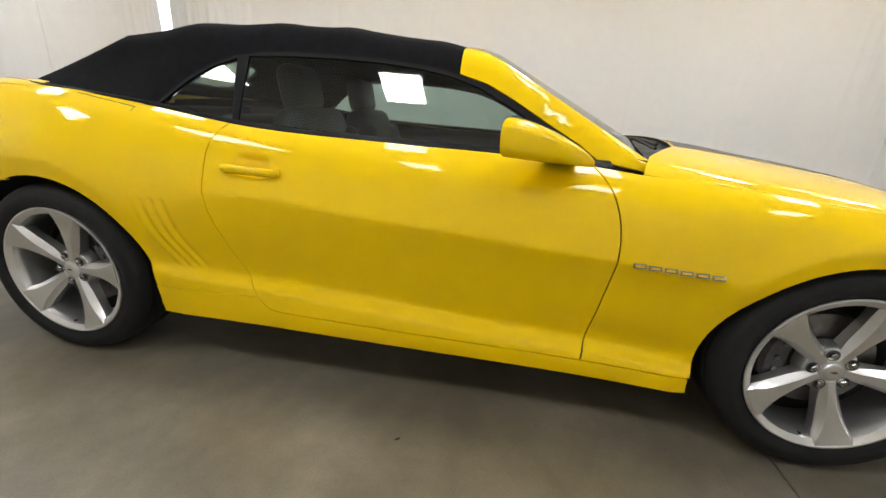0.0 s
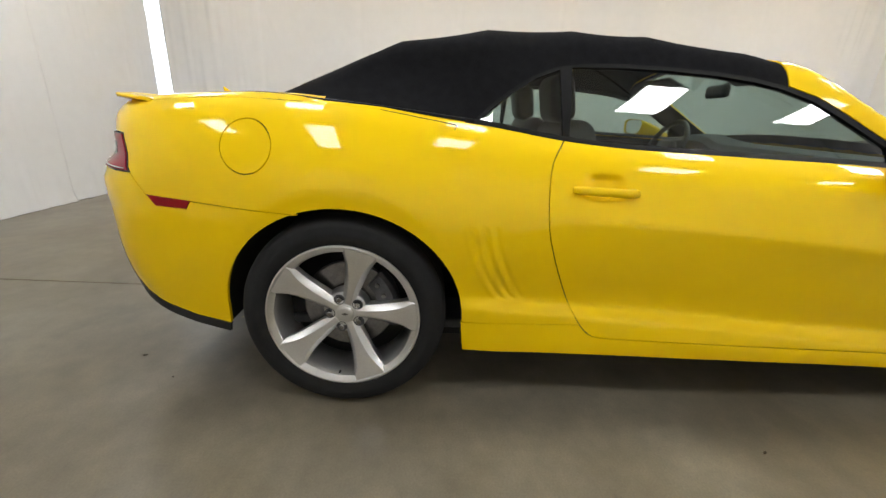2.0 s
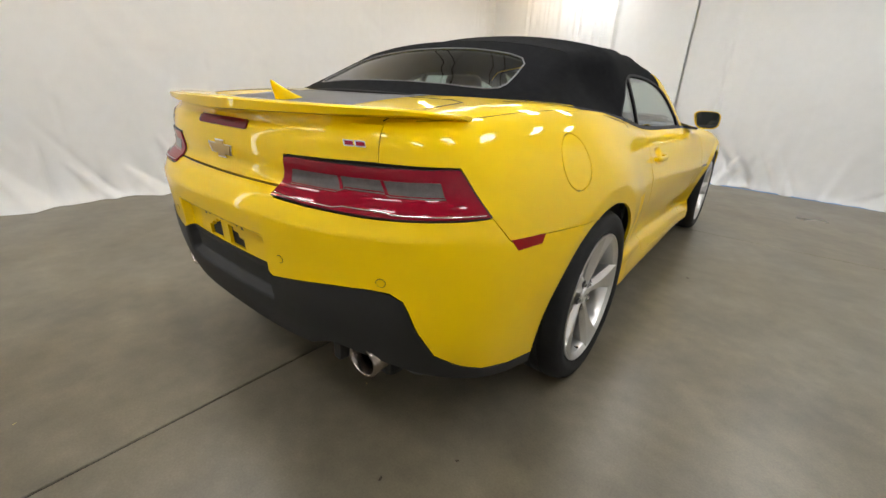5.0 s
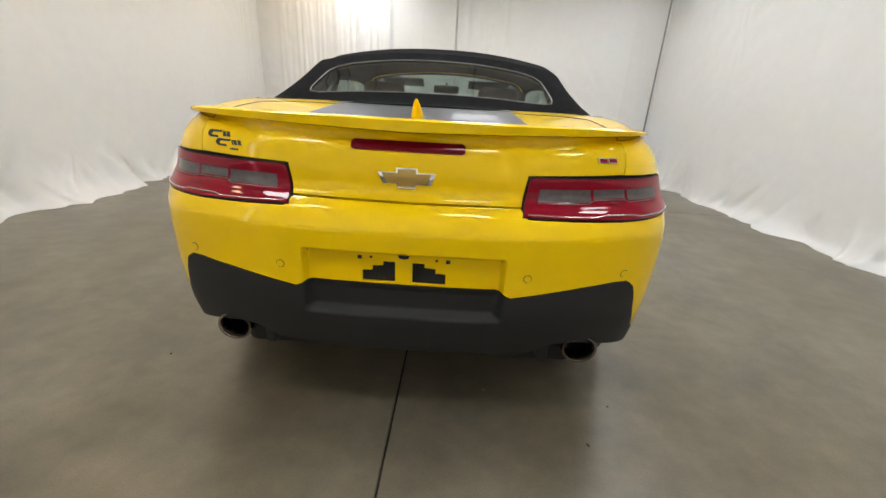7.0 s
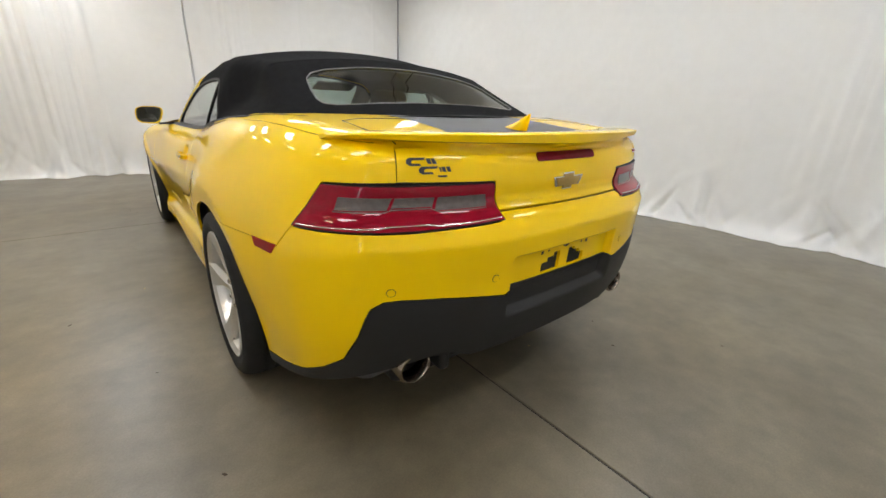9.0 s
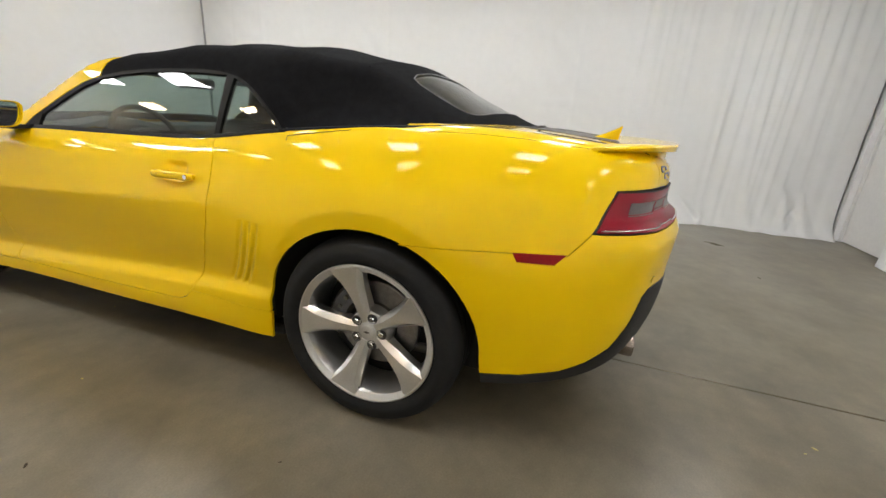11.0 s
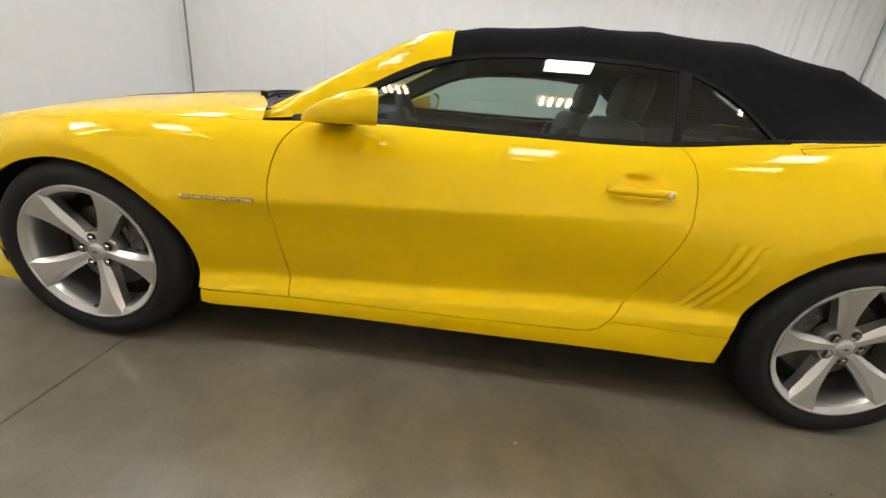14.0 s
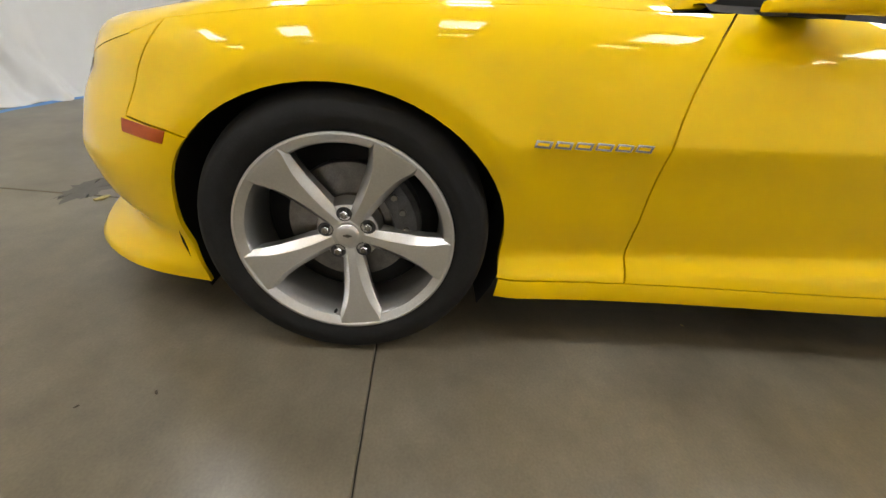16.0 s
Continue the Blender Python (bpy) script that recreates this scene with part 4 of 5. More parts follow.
TYRE_PROFILE = [(0.262, 0.020), (0.272, 0.030), (0.280, 0.036), (0.300, 0.044), (0.318, 0.0455), (0.322, 0.043), (0.334, 0.042), (0.346, 0.034), (0.353, 0.024), (0.359, 0.010), (0.3615, -0.004)]
for g in (-0.030, -0.075, -0.120, -0.165):
    TYRE_PROFILE += [(0.3638, g + 0.016), (0.364, g + 0.005), (0.3565, g + 0.004), (0.3565, g - 0.004), (0.364, g - 0.005)]
TYRE_PROFILE += [(0.362, -0.195), (0.352, -0.215), (0.30, -0.232), (0.262, -0.215)]
RIM_PROFILE = [(0.2700, 0.030), (0.2725, 0.034), (0.2715, 0.038), (0.266, 0.0385), (0.262, 0.035), (0.246, 0.026), (0.240, 0.010), (0.237, -0.012), (0.236, -0.03), (0.238, -0.08), (0.236, -0.15), (0.245, -0.20), (0.262, -0.215)]
SPOKE_R = (0.040, 0.062, 0.085, 0.110, 0.140, 0.172, 0.200, 0.222, 0.238, 0.250, 0.263)
FACE_W = (0.0120, 0.0120, 0.0125, 0.0145, 0.0180, 0.0240, 0.0320, 0.0410, 0.0485, 0.0530, 0.0545)
BASE_W = (0.0200, 0.0235, 0.0275, 0.0310, 0.0350, 0.0400, 0.0465, 0.0535, 0.0585, 0.0600, 0.0560)
FACE_X = (0.000, 0.003, 0.0065, 0.0105, 0.0155, 0.021, 0.026, 0.030, 0.033, 0.0352, 0.0372)
DROP = (0.010, 0.013, 0.017, 0.020, 0.022, 0.022, 0.021, 0.019, 0.016, 0.011, 0.004)


def spoke_mesh():
    """A wedge-shaped spoke: flat face widening to the rim, a broad chamfer down each flank that ends in a point, and a deep body."""
    verts, faces = [], []
    for r, f, b, x, d in zip(SPOKE_R, FACE_W, BASE_W, FACE_X, DROP):
        bend = smoothstep(0.20, 0.26, r)
        for w, dx in ((-b, -d), (-f, -0.0012), (-f + 0.0016, 0.0), (f - 0.0016, 0.0), (f, -0.0012), (b, -d), (b * 0.86, -0.062), (-b * 0.86, -0.062)):
            verts.append((x + dx, w, r + (math.sqrt(max(r * r - w * w, 0.0)) - r) * bend))
    for i in range(len(SPOKE_R) - 1):
        for k in range(8):
            a, l = i * 8 + k, (k + 1) % 8
            faces.append((a, i * 8 + l, (i + 1) * 8 + l, a + 8))
    faces += [tuple(range(8))[::-1], tuple(range(len(verts) - 8, len(verts)))]
    return verts, [f[::-1] for f in faces]


def wheel(side, y, turn, front):
    """side: +1 for the car's right; turn: clockwise turn of the first spoke from the top, seen from outside."""
    w = empty("wheel")
    w.parent = car
    w.location = (side * 0.898, y, WHEEL_Z)
    v, f = lathe(TYRE_PROFILE)
    tyre = mesh_from("tyre", v, f, TYRE, w, label="black low-profile tyre")
    v, f = lathe(RIM_PROFILE)
    rim = angled(mesh_from("rim", v, f, ALLOY, w, label="silver five-spoke alloy rim"))
    v, f = spoke_mesh()
    first = None
    for k in range(5):
        a = radians(72 * k + turn)
        if first is None:
            first = mesh_from("spoke", v, f, ALLOY, w)
            first.data.validate()
            angled(first, 25)
            sp = first
        else:
            sp = new("spoke", first.data)
            sp.parent = w
        sp.rotation_euler = (-a, 0, 0)
    hv, hf = lathe([(0.0001, 0.001), (0.033, 0.001), (0.0345, -0.003), (0.040, -0.004), (0.066, -0.008), (0.078, -0.014), (0.084, -0.026), (0.086, -0.060)], 40)
    angled(mesh_from("hub", hv, hf, ALLOY, w), 30)
    cv, cf = lathe([(0.0001, 0.0065), (0.020, 0.006), (0.029, 0.004), (0.0315, -0.003)], 32)
    mesh_from("hub_cap", cv, cf, ALLOY, w)
    bow = bmesh.new()
    for lo, hi in (((0.004, -0.011, -0.0025), (0.0066, 0.011, 0.0025)), ((0.004, -0.0045, -0.0045), (0.0066, 0.0045, 0.0045))):
        b2 = box(lo, hi)
        tmp = bpy.data.meshes.new("tmp")
        b2.to_mesh(tmp)
        b2.free()
        bow.from_mesh(tmp)
        bpy.data.meshes.remove(tmp)
    part("cap_emblem", bow, STEEL, w)
    nut = None
    for k in range(5):
        a = radians(72 * k + 36 + turn)
        cy, cz = 0.057 * math.sin(a), 0.057 * math.cos(a)
        if nut is None:
            nv, nf = lathe([(0.0001, 0.012), (0.0085, 0.0115), (0.0112, 0.008), (0.0120, -0.012)], 6)
            nut = mesh_from("wheel_nut", nv, nf, NUT, w, smooth=False)
            # shallow dark disc: the shade of the nut's pocket is in its colour
            pv, pf = lathe([(0.0001, 0.0), (0.0165, 0.0), (0.0185, 0.0035), (0.0200, 0.0015)], 20)
            well = mesh_from("shaded_nut_well", pv, pf, CAST, w)
            o, q = nut, well
        else:
            o, q = new("wheel_nut", nut.data), new("shaded_nut_well", well.data)
            o.parent = q.parent = w
        o.location, q.location = (-0.005, cy, cz), (-0.0055, cy, cz)
    va = radians(180 + (8 if front else 6))
    vb = bmesh.new()
    bmesh.ops.create_cone(vb, cap_ends=True, segments=10, radius1=0.005, radius2=0.004, depth=0.03)
    val = part("valve", vb, BLACK_PLASTIC, w)
    val.location, val.rotation_euler = (0.008, 0.243 * math.sin(va), 0.243 * math.cos(va)), (0, radians(70), 0)
    dv, df = lathe([(0.06, -0.075), (0.062, -0.062), (0.085, -0.060), (0.087, -0.074), (0.168 if front else 0.165, -0.074), (0.170, -0.077), (0.170, -0.098), (0.07, -0.100)], 64)
    angled(mesh_from("brake_disc", dv, df, STEEL, w), 30)
    # added near-black disc: stands in for the shade deep inside the wheel
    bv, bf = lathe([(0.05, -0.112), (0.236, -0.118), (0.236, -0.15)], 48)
    mesh_from("wheel_shade_disc", bv, bf, BLACK_GAP, w)
    cal = bmesh.new()
    n = 14
    a0, a1 = (40, 112) if front else (-112, -55)
    if side < 0:
        a0, a1 = (-112, -40) if not front else (40, 112)
    else:
        a0, a1 = (-112, -40) if front else (40, 112)
    prof = [(0.110, -0.060), (0.118, -0.038), (0.150, -0.032), (0.176, -0.036), (0.188, -0.052), (0.188, -0.110), (0.110, -0.110)]
    rings = []
    for k in range(n + 1):
        a = radians(a0 + (a1 - a0) * k / n)
        sh = 1 - 0.35 * abs(2 * k / n - 1) ** 4
        rings.append([cal.verts.new((-0.075 + (x + 0.075) * sh, r * math.sin(a), r * math.cos(a))) for r, x in prof])
    for k in range(n):
        for i in range(len(prof)):
            j = (i + 1) % len(prof)
            cal.faces.new((rings[k][i], rings[k][j], rings[k + 1][j], rings[k + 1][i]))
    cal.faces.new(rings[0][::-1])
    cal.faces.new(rings[-1])
    bmesh.ops.recalc_face_normals(cal, faces=cal.faces)
    angled(part("brake_caliper", cal, CAST, w, smooth=True), 30)
    bolt = None
    for f in (0.12, 0.36, 0.64, 0.88):
        a = radians(a0 + (a1 - a0) * f)
        if bolt is None:
            nv, nf = lathe([(0.0001, 0.010), (0.008, 0.0095), (0.0095, 0.007), (0.0095, -0.008)], 8)
            bolt = bo = mesh_from("caliper_bolt", nv, nf, STEEL, w, smooth=False)
        else:
            bo = new("caliper_bolt", bolt.data)
            bo.parent = w
        bo.location = (-0.036 - 0.012 * abs(2 * f - 1) ** 3, 0.148 * math.sin(a), 0.148 * math.cos(a))
    if side < 0:
        w.rotation_euler = (0, 0, math.pi)
    return w


# seen from outside; for the left side the wheel is turned round, so its own clockwise stays true
wheel(1, -WHEEL_Y, 15, False)
wheel(1, WHEEL_Y, 22, True)
wheel(-1, -WHEEL_Y, -17, False)
wheel(-1, WHEEL_Y, 27, True)

# dark wheel houses and underside
for s in (1, -1):
    for wy in (-WHEEL_Y, WHEEL_Y + 0.008):
        n = 24
        verts, faces = [], []
        for k in range(n + 1):
            low = -30 if wy > 0 else -8
            a = radians(low + (180 - 2 * low) * k / n)
            cy, cz = wy + 0.432 * math.cos(a), 0.36 + 0.41 * math.sin(a)
            verts += [(s * (0.873 + 0.032 * max(math.sin(a), 0.0) ** 0.5), cy, cz), (s * 0.60, cy, cz)]
        for k in range(n):
            faces.append((2 * k, 2 * k + 1, 2 * k + 3, 2 * k + 2))
        c = len(verts)
        verts.append((s * 0.60, wy, 0.36))
        faces += [(2 * k + 1, c, 2 * k + 3) for k in range(n)]
        verts += [(s * 0.60, wy - 0.44, 0.12), (s * 0.60, wy + 0.44, 0.12), (s * 0.60, wy + 0.432, 0.37), (s * 0.60, wy - 0.432, 0.37)]
        faces.append((c + 1, c + 2, c + 3, c + 4))
        mesh_from("wheel_house", verts, faces, BLACK_GAP, car)
part("underbody", box((-0.84, -1.0, 0.20), (0.84, 1.0, 0.26), 0.02), BLACK_GAP, car)
part("underbody", box((-0.60, -2.25, 0.26), (0.60, -1.0, 0.36), 0.03), BLACK_GAP, car)
part("underbody", box((-0.60, 1.0, 0.20), (0.60, 2.1, 0.30), 0.03), BLACK_GAP, car)

# ---- the car: lamps, trim and badges on the skin ----
uxy = u_of


def patch(name, mat, outline, sides=BOTH, lift=0.003, label="", parent=car, **kw):
    kw.setdefault("gap", 0.0)
    return skin(name, mat, parent, body, side_rays, outline, sides, label, lift=lift, flange=kw.pop("flange", 0.006), **kw)


U_IN, U_OUT_T = ux(0.337), u_of(0.776, -2.182)


def lamp_pt(s, f):
    """Place in the tail lamp: s from the inner end outwards, f from the top down."""
    top, low = U_IN + (U_OUT_T - U_IN) * s, ux(0.325) + (LAMP_OUT - ux(0.325)) * s
    zt, zl = 0.954, 0.848 + (0.838 - 0.848) * min(1, s * 2)
    return (top + (low - top) * f, zt + (zl - zt) * f)


TAIL = [lamp_pt(s, 0.0) for s in np.linspace(0, 1, 9)] + [lamp_pt(s, 1.0) for s in np.linspace(1, 0, 9)]
for s in BOTH:
    lamp = patch("tail_lamp", BLACK_PLASTIC, TAIL, (s,), 0.001, "dark red tail lamp with smoked middle and chrome lower edge")[0]
    inner = [lamp_pt(q, 0.02) for q in np.linspace(0.022, 0.992, 9)] + [lamp_pt(q, 0.985) for q in np.linspace(0.985, 0.006, 9)] + [lamp_pt(0.004, 0.5), lamp_pt(0.006, 0.10)]
    patch("red_lens", LAMP_RED, inner, (s,), 0.005, parent=lamp)
    step = [lamp_pt(0.07, 0.30), lamp_pt(0.86, 0.27), lamp_pt(0.84, 0.58), lamp_pt(0.60, 0.58), lamp_pt(0.56, 0.52), lamp_pt(0.38, 0.52), lamp_pt(0.34, 0.64), lamp_pt(0.07, 0.66)]
    patch("smoked_lens", LAMP_SMOKE, step, (s,), 0.0070, parent=lamp, flange=0.003)
    for q in (0.36, 0.585):
        patch("lens_divider", LAMP_RED, [lamp_pt(q - 0.008, 0.27), lamp_pt(q + 0.008, 0.27), lamp_pt(q + 0.008, 0.60), lamp_pt(q - 0.008, 0.60)], (s,), 0.0080, parent=lamp, flange=0.002)
    line = [lamp_pt(0.07, 0.70), lamp_pt(0.33, 0.68), lamp_pt(0.375, 0.57), lamp_pt(0.57, 0.57), lamp_pt(0.60, 0.63), lamp_pt(0.84, 0.62)]
    tube("light_guide", surface_line(body, side_rays, line, 0.03, 0.0065, side=s), 0.0016, STEEL, lamp)
    low = [lamp_pt(q, f) for q, f in ((0.02, 0.945), (0.2, 0.945), (0.35, 0.94), (0.39, 0.90), (0.56, 0.895), (0.60, 0.93), (0.8, 0.935), (0.97, 0.94))]
    tube("chrome_edge", surface_line(body, side_rays, low, 0.02, 0.0048, side=s), 0.0022, CHROME, lamp)
    rimline = [lamp_pt(q, 0.03) for q in np.linspace(0.01, 0.99, 12)]
    tube("top_edge", surface_line(body, side_rays, rimline, 0.03, 0.003, side=s), 0.0022, TRIM, lamp)

# third brake lamp under the wing, both halves
BRAKE = [(MID_R, 1.003), (ux(0.148), 1.003), (ux(0.156), 1.008), (ux(0.156), 1.022), (ux(0.148), 1.028), (MID_R, 1.028)]
patch("high_brake_lamp", RED_DARK, BRAKE, BOTH, 0.004)
# side markers
patch("side_marker", material("red_marker_lens", (0.26, 0.004, 0.006), 0.35, coat=0.3, var=0.15, scale=90, spec=0.05), [(-2.073, 0.769), (-1.918, 0.7585), (-1.934, 0.731), (-2.043, 0.735)], BOTH, 0.002)
patch("front_side_marker", AMBER, [(1.930, 0.603), (1.800, 0.600), (1.814, 0.570), (1.934, 0.573)], BOTH, 0.002)


def bars(name, mat, rects, sides, lift, parent=car):
    for x0, x1, z0, z1, lean in rects:
        patch(name, mat, [(ux(x0), z0), (ux(x1), z0), (ux(x1) + lean, z1), (ux(x0) + lean, z1)], sides, lift, parent=parent, flange=0.002)


# emblem on the boot lid: a cross-shaped plate, gold on chrome
def cross_plate(k):
    zc = 0.933
    return [(MID_R, zc - 0.028 * k), (ux(0.026 * k), zc - 0.028 * k), (ux(0.027 * k), zc - 0.016 * k), (ux(0.066 * k), zc - 0.016 * k), (ux(0.081 * k), zc + 0.016 * k), (ux(0.030 * k), zc + 0.016 * k), (ux(0.029 * k), zc + 0.028 * k), (MID_R, zc + 0.028 * k)]


patch("emblem_rim", CHROME, cross_plate(1.0), BOTH, 0.005)
patch("emblem_plate", GOLD, cross_plate(0.84), BOTH, 0.007)
# plain marks on the boot lid
HOOK = [(-0.036, 0.013), (0.020, 0.013), (0.016, 0.005), (-0.022, 0.005), (-0.030, -0.002), (-0.026, -0.007), (0.000, -0.007), (0.004, -0.015), (-0.034, -0.015), (-0.046, -0.006), (-0.045, 0.005)]
for xc, zc in ((0.566, 1.016), (0.532, 0.994)):
    patch("boot_mark", DECAL, [(ux(xc - dx), zc + dz) for dx, dz in ((a * 0.82, c * 0.72) for a, c in HOOK)], (-1,), 0.0012, flange=0.002)
bars("boot_mark", DECAL, [(0.532, 0.543, 1.010, 1.023, 0.004), (0.518, 0.529, 1.010, 1.023, 0.004), (0.505, 0.509, 0.989, 1.002, 0.004), (0.492, 0.502, 0.989, 1.002, 0.004), (0.478, 0.488, 0.989, 1.002, 0.004), (0.490, 0.516, 0.975, 0.980, 0.0)], (-1,), 0.0012)
bars("boot_badge", CHROME, [(0.536, 0.565, 0.996, 1.010, -0.006), (0.569, 0.598, 0.996, 1.010, -0.006)], (1,), 0.003)
bars("boot_badge_inlay", LAMP_RED, [(0.540, 0.563, 0.9985, 1.0075, -0.004), (0.572, 0.595, 0.9985, 1.0075, -0.004)], (1,), 0.0045)
# plain chrome bars on the front fenders
for k in range(6):
    a = 1.013 - 0.0455 * k
    z = 0.654 + 0.0022 * k
    patch("fender_badge", CHROME, [(a, z - 0.008), (a - 0.038, z - 0.008), (a - 0.041, z + 0.008), (a - 0.003, z + 0.008)], BOTH, 0.004)
    patch("fender_badge_inlay", YELLOW, [(a - 0.006, z - 0.003), (a - 0.032, z - 0.003), (a - 0.034, z + 0.003), (a - 0.008, z + 0.003)], BOTH, 0.005, flange=0.002)
patch("headlamp", LAMP_SMOKE, [(2.16, 0.698), (2.3, 0.675), (2.55, 0.655), (2.55, 0.62), (2.3, 0.645), (2.17, 0.682)], BOTH, 0.002, "smoked headlamp under the bonnet edge")
# small round parking sensors
for x, y, z in ((0.358, -2.44, 0.672), (0.668, -2.35, 0.670)):
    u0 = u_of(x, y)
    patch("sensor_ring", BLACK_GAP, [(u0 + 0.0125 * math.cos(a), z + 0.0125 * math.sin(a)) for a in np.linspace(0, 6.283, 17)[:-1]], BOTH, 0.0006, flange=0.001, fine=0.01)
    patch("parking_sensor", YELLOW, [(u0 + 0.0108 * math.cos(a), z + 0.0108 * math.sin(a)) for a in np.linspace(0, 6.283, 17)[:-1]], BOTH, 0.0018, flange=0.002, fine=0.01)
# plate field fixings
for x, z, r in ((0.128, 0.704, 0.006), (0.095, 0.706, 0.0035)):
    patch("plate_hole", BLACK_GAP, [(ux(x - r), z - r), (ux(x + r), z - r), (ux(x + r), z + r), (ux(x - r), z + r)], BOTH, 0.0008, flange=0.001)
patch("plate_lamp", BLACK_PLASTIC, [(MID_R, 0.705), (ux(0.012), 0.707), (ux(0.017), 0.716), (MID_R, 0.717)], BOTH, 0.003)
part("plate_bracket", box((-0.10, -2.414, 0.640), (-0.045, -2.408, 0.672), 0.002), STEEL, car)

# strips that close the belt between body and glass: dark beside the windows, painted beside the canvas
for s in BOTH:
    for name, mat, y0, y1, n in (("belt_strip", TRIM, 0.66, -1.03, 60), ("canvas_rail", YELLOW, -1.032, -1.56, 24)):
        ys = np.linspace(y0, y1, n)
        a, _ = on_surface(body, side_rays, np.array([(y, belt_z(y) - 0.004) for y in ys]))
        b, _ = on_surface(roof, roof_rays, np.array([side_uv(y, belt_z(y) + (0.012 if mat is TRIM else 0.004)) for y in ys]))
        mid = (a + b) / 2 + np.array([0.004, 0, 0.009 if mat is TRIM else 0.007])
        a[:, 2] += 0.001
        verts = np.concatenate([a - np.array([0.002, 0, 0.0]), mid, b]) * np.array([s, 1, 1])
        faces = [(i, i + 1, n + i + 1, n + i) for i in range(n - 1)] + [(n + i, n + i + 1, 2 * n + i + 1, 2 * n + i) for i in range(n - 1)]
        mesh_from(name, verts, faces if s > 0 else [f[::-1] for f in faces], mat, car)

# stripes on boot and bonnet
STR = [(0.335, -1.60), (0.335, -1.95), (0.345, -2.12), (0.365, -2.25), (-0.365, -2.25), (-0.345, -2.12), (-0.335, -1.95), (-0.335, -1.60)]
skin("boot_stripe", STRIPE, car, body, top_rays, STR, lift=0.0015, gap=0.0, flange=0)
for s in BOTH:
    line = [(s * 0.10, 1.02), (s * 0.42, 0.97), (s * 0.40, 1.5), (s * 0.34, 2.0), (s * 0.12, 2.05)]
    skin("bonnet_stripe", STRIPE, car, body, top_rays, line, lift=0.0015, gap=0.0, flange=0)
# seam between the canvas rail and the shoulder
for s in BOTH:
    q, nn = on_surface(body, top_rays, dense([(0.838, -1.062), (0.820, -1.055), (0.817, -1.17), (0.808, -1.29), (0.779, -1.47), (0.746, -1.65), (0.71, -1.76), (0.66, -1.82)], 0.03, False))
    tube("rail_seam", (q + nn * 0.0002) * np.array([s, 1, 1]), 0.0014, BLACK_GAP, car)
# seam of the boot lid over the deck
for s in BOTH:
    q, nn = on_surface(body, top_rays, dense([(0.60, -2.27), (0.61, -2.1), (0.60, -1.95), (0.52, -1.90), (0.0, -1.895)], 0.02, False))
    tube("boot_seam", (q + nn * 0.0002) * np.array([s, 1, 1]), 0.0018, BLACK_GAP, car)


def loft(name, rings, mat, parent, label="", sharp=40, caps=True):
    """A closed skin through rings of equally many points."""
    m = len(rings[0])
    verts = [p for r in rings for p in r]
    faces = []
    for i in range(len(rings) - 1):
        for k in range(m):
            a, b = i * m + k, i * m + (k + 1) % m
            faces.append((a, b, b + m, a + m))
    if caps:
        faces += [tuple(range(m))[::-1], tuple(range(len(verts) - m, len(verts)))]
    ob = mesh_from(name, verts, faces, mat, parent, label=label)
    bm = bmesh.new()
    bm.from_mesh(ob.data)
    bmesh.ops.recalc_face_normals(bm, faces=bm.faces)
    bm.to_mesh(ob.data)
    bm.free()
    return angled(ob, sharp)


# rear wing: one blade, drawn out in the middle and swept forward at the tips
rings = []
for x in np.linspace(-0.738, 0.738, 61):
    q = abs(x) / 0.738
    yt = -2.428 + 0.16 * q**2 + 0.12 * q**12
    yl = -2.200 + 0.112 * q**3
    zt = 1.089 - 0.002 * q - 0.014 * q**16
    zl = float(top_height(np.array([x]), np.array([yl]))[0]) + 0.001 if q < 0.86 else 1.076 - 0.006 * q**16
    zl = min(zl, 1.103)
    th = 0.038 - 0.018 * q - 0.010 * q**10
    yb = yt + 0.035
    rings.append([(x, yt, zt - 0.003), (x, yt + 0.006, zt + 0.0005), (x, (yt * 2 + yl) / 3, zt + (zl - zt) * 0.35 + 0.004), (x, (yt + yl * 2) / 3, zt + (zl - zt) * 0.7 + 0.003), (x, yl, zl),
                  (x, yl - 0.012, zl - 0.014), (x, (yb + yl) / 2, zt - th - 0.006), (x, yb, zt - th), (x, yt + 0.004, zt - th + 0.006)])
loft("rear_wing", rings, YELLOW, car, sharp=50)
def rear_y(x, z):
    """Where the rear face lies at a width and height."""
    out, ins = -2.7, -1.9
    for _ in range(40):
        mid = (out + ins) / 2
        if float(body(np.array([x]), np.array([mid]), np.array([z]))[0]) < 0:
            ins = mid
        else:
            out = mid
    return ins


# foot of the wing: runs in a hollow from the lid up to the blade's underside
rings = []
for x in np.linspace(-0.60, 0.60, 41):
    q = abs(x) / 0.738
    out = 1 - float(smoothstep(0.42, 0.60, np.array([abs(x)]))[0])
    high = 1.089 - (0.038 - 0.018 * q) + 0.006
    low, mid = rear_y(x, 1.022), rear_y(x, 1.040)
    tip = -2.428 + 0.16 * q**2 + 0.030
    fade = 0.05 * (1 - out)
    rings.append([(x, low + 0.003, 1.022), (x, mid - 0.001 * out + fade * 0.3, 1.040), (x, mid + (tip - mid) * 0.35 * out + fade * 0.6, 1.040 + (high - 1.040) * 0.6), (x, mid + (tip - mid) * out + fade, high), (x, mid + 0.14, high + 0.006), (x, mid + 0.14, 1.022)])
loft("wing_foot", rings, YELLOW, car, sharp=75)

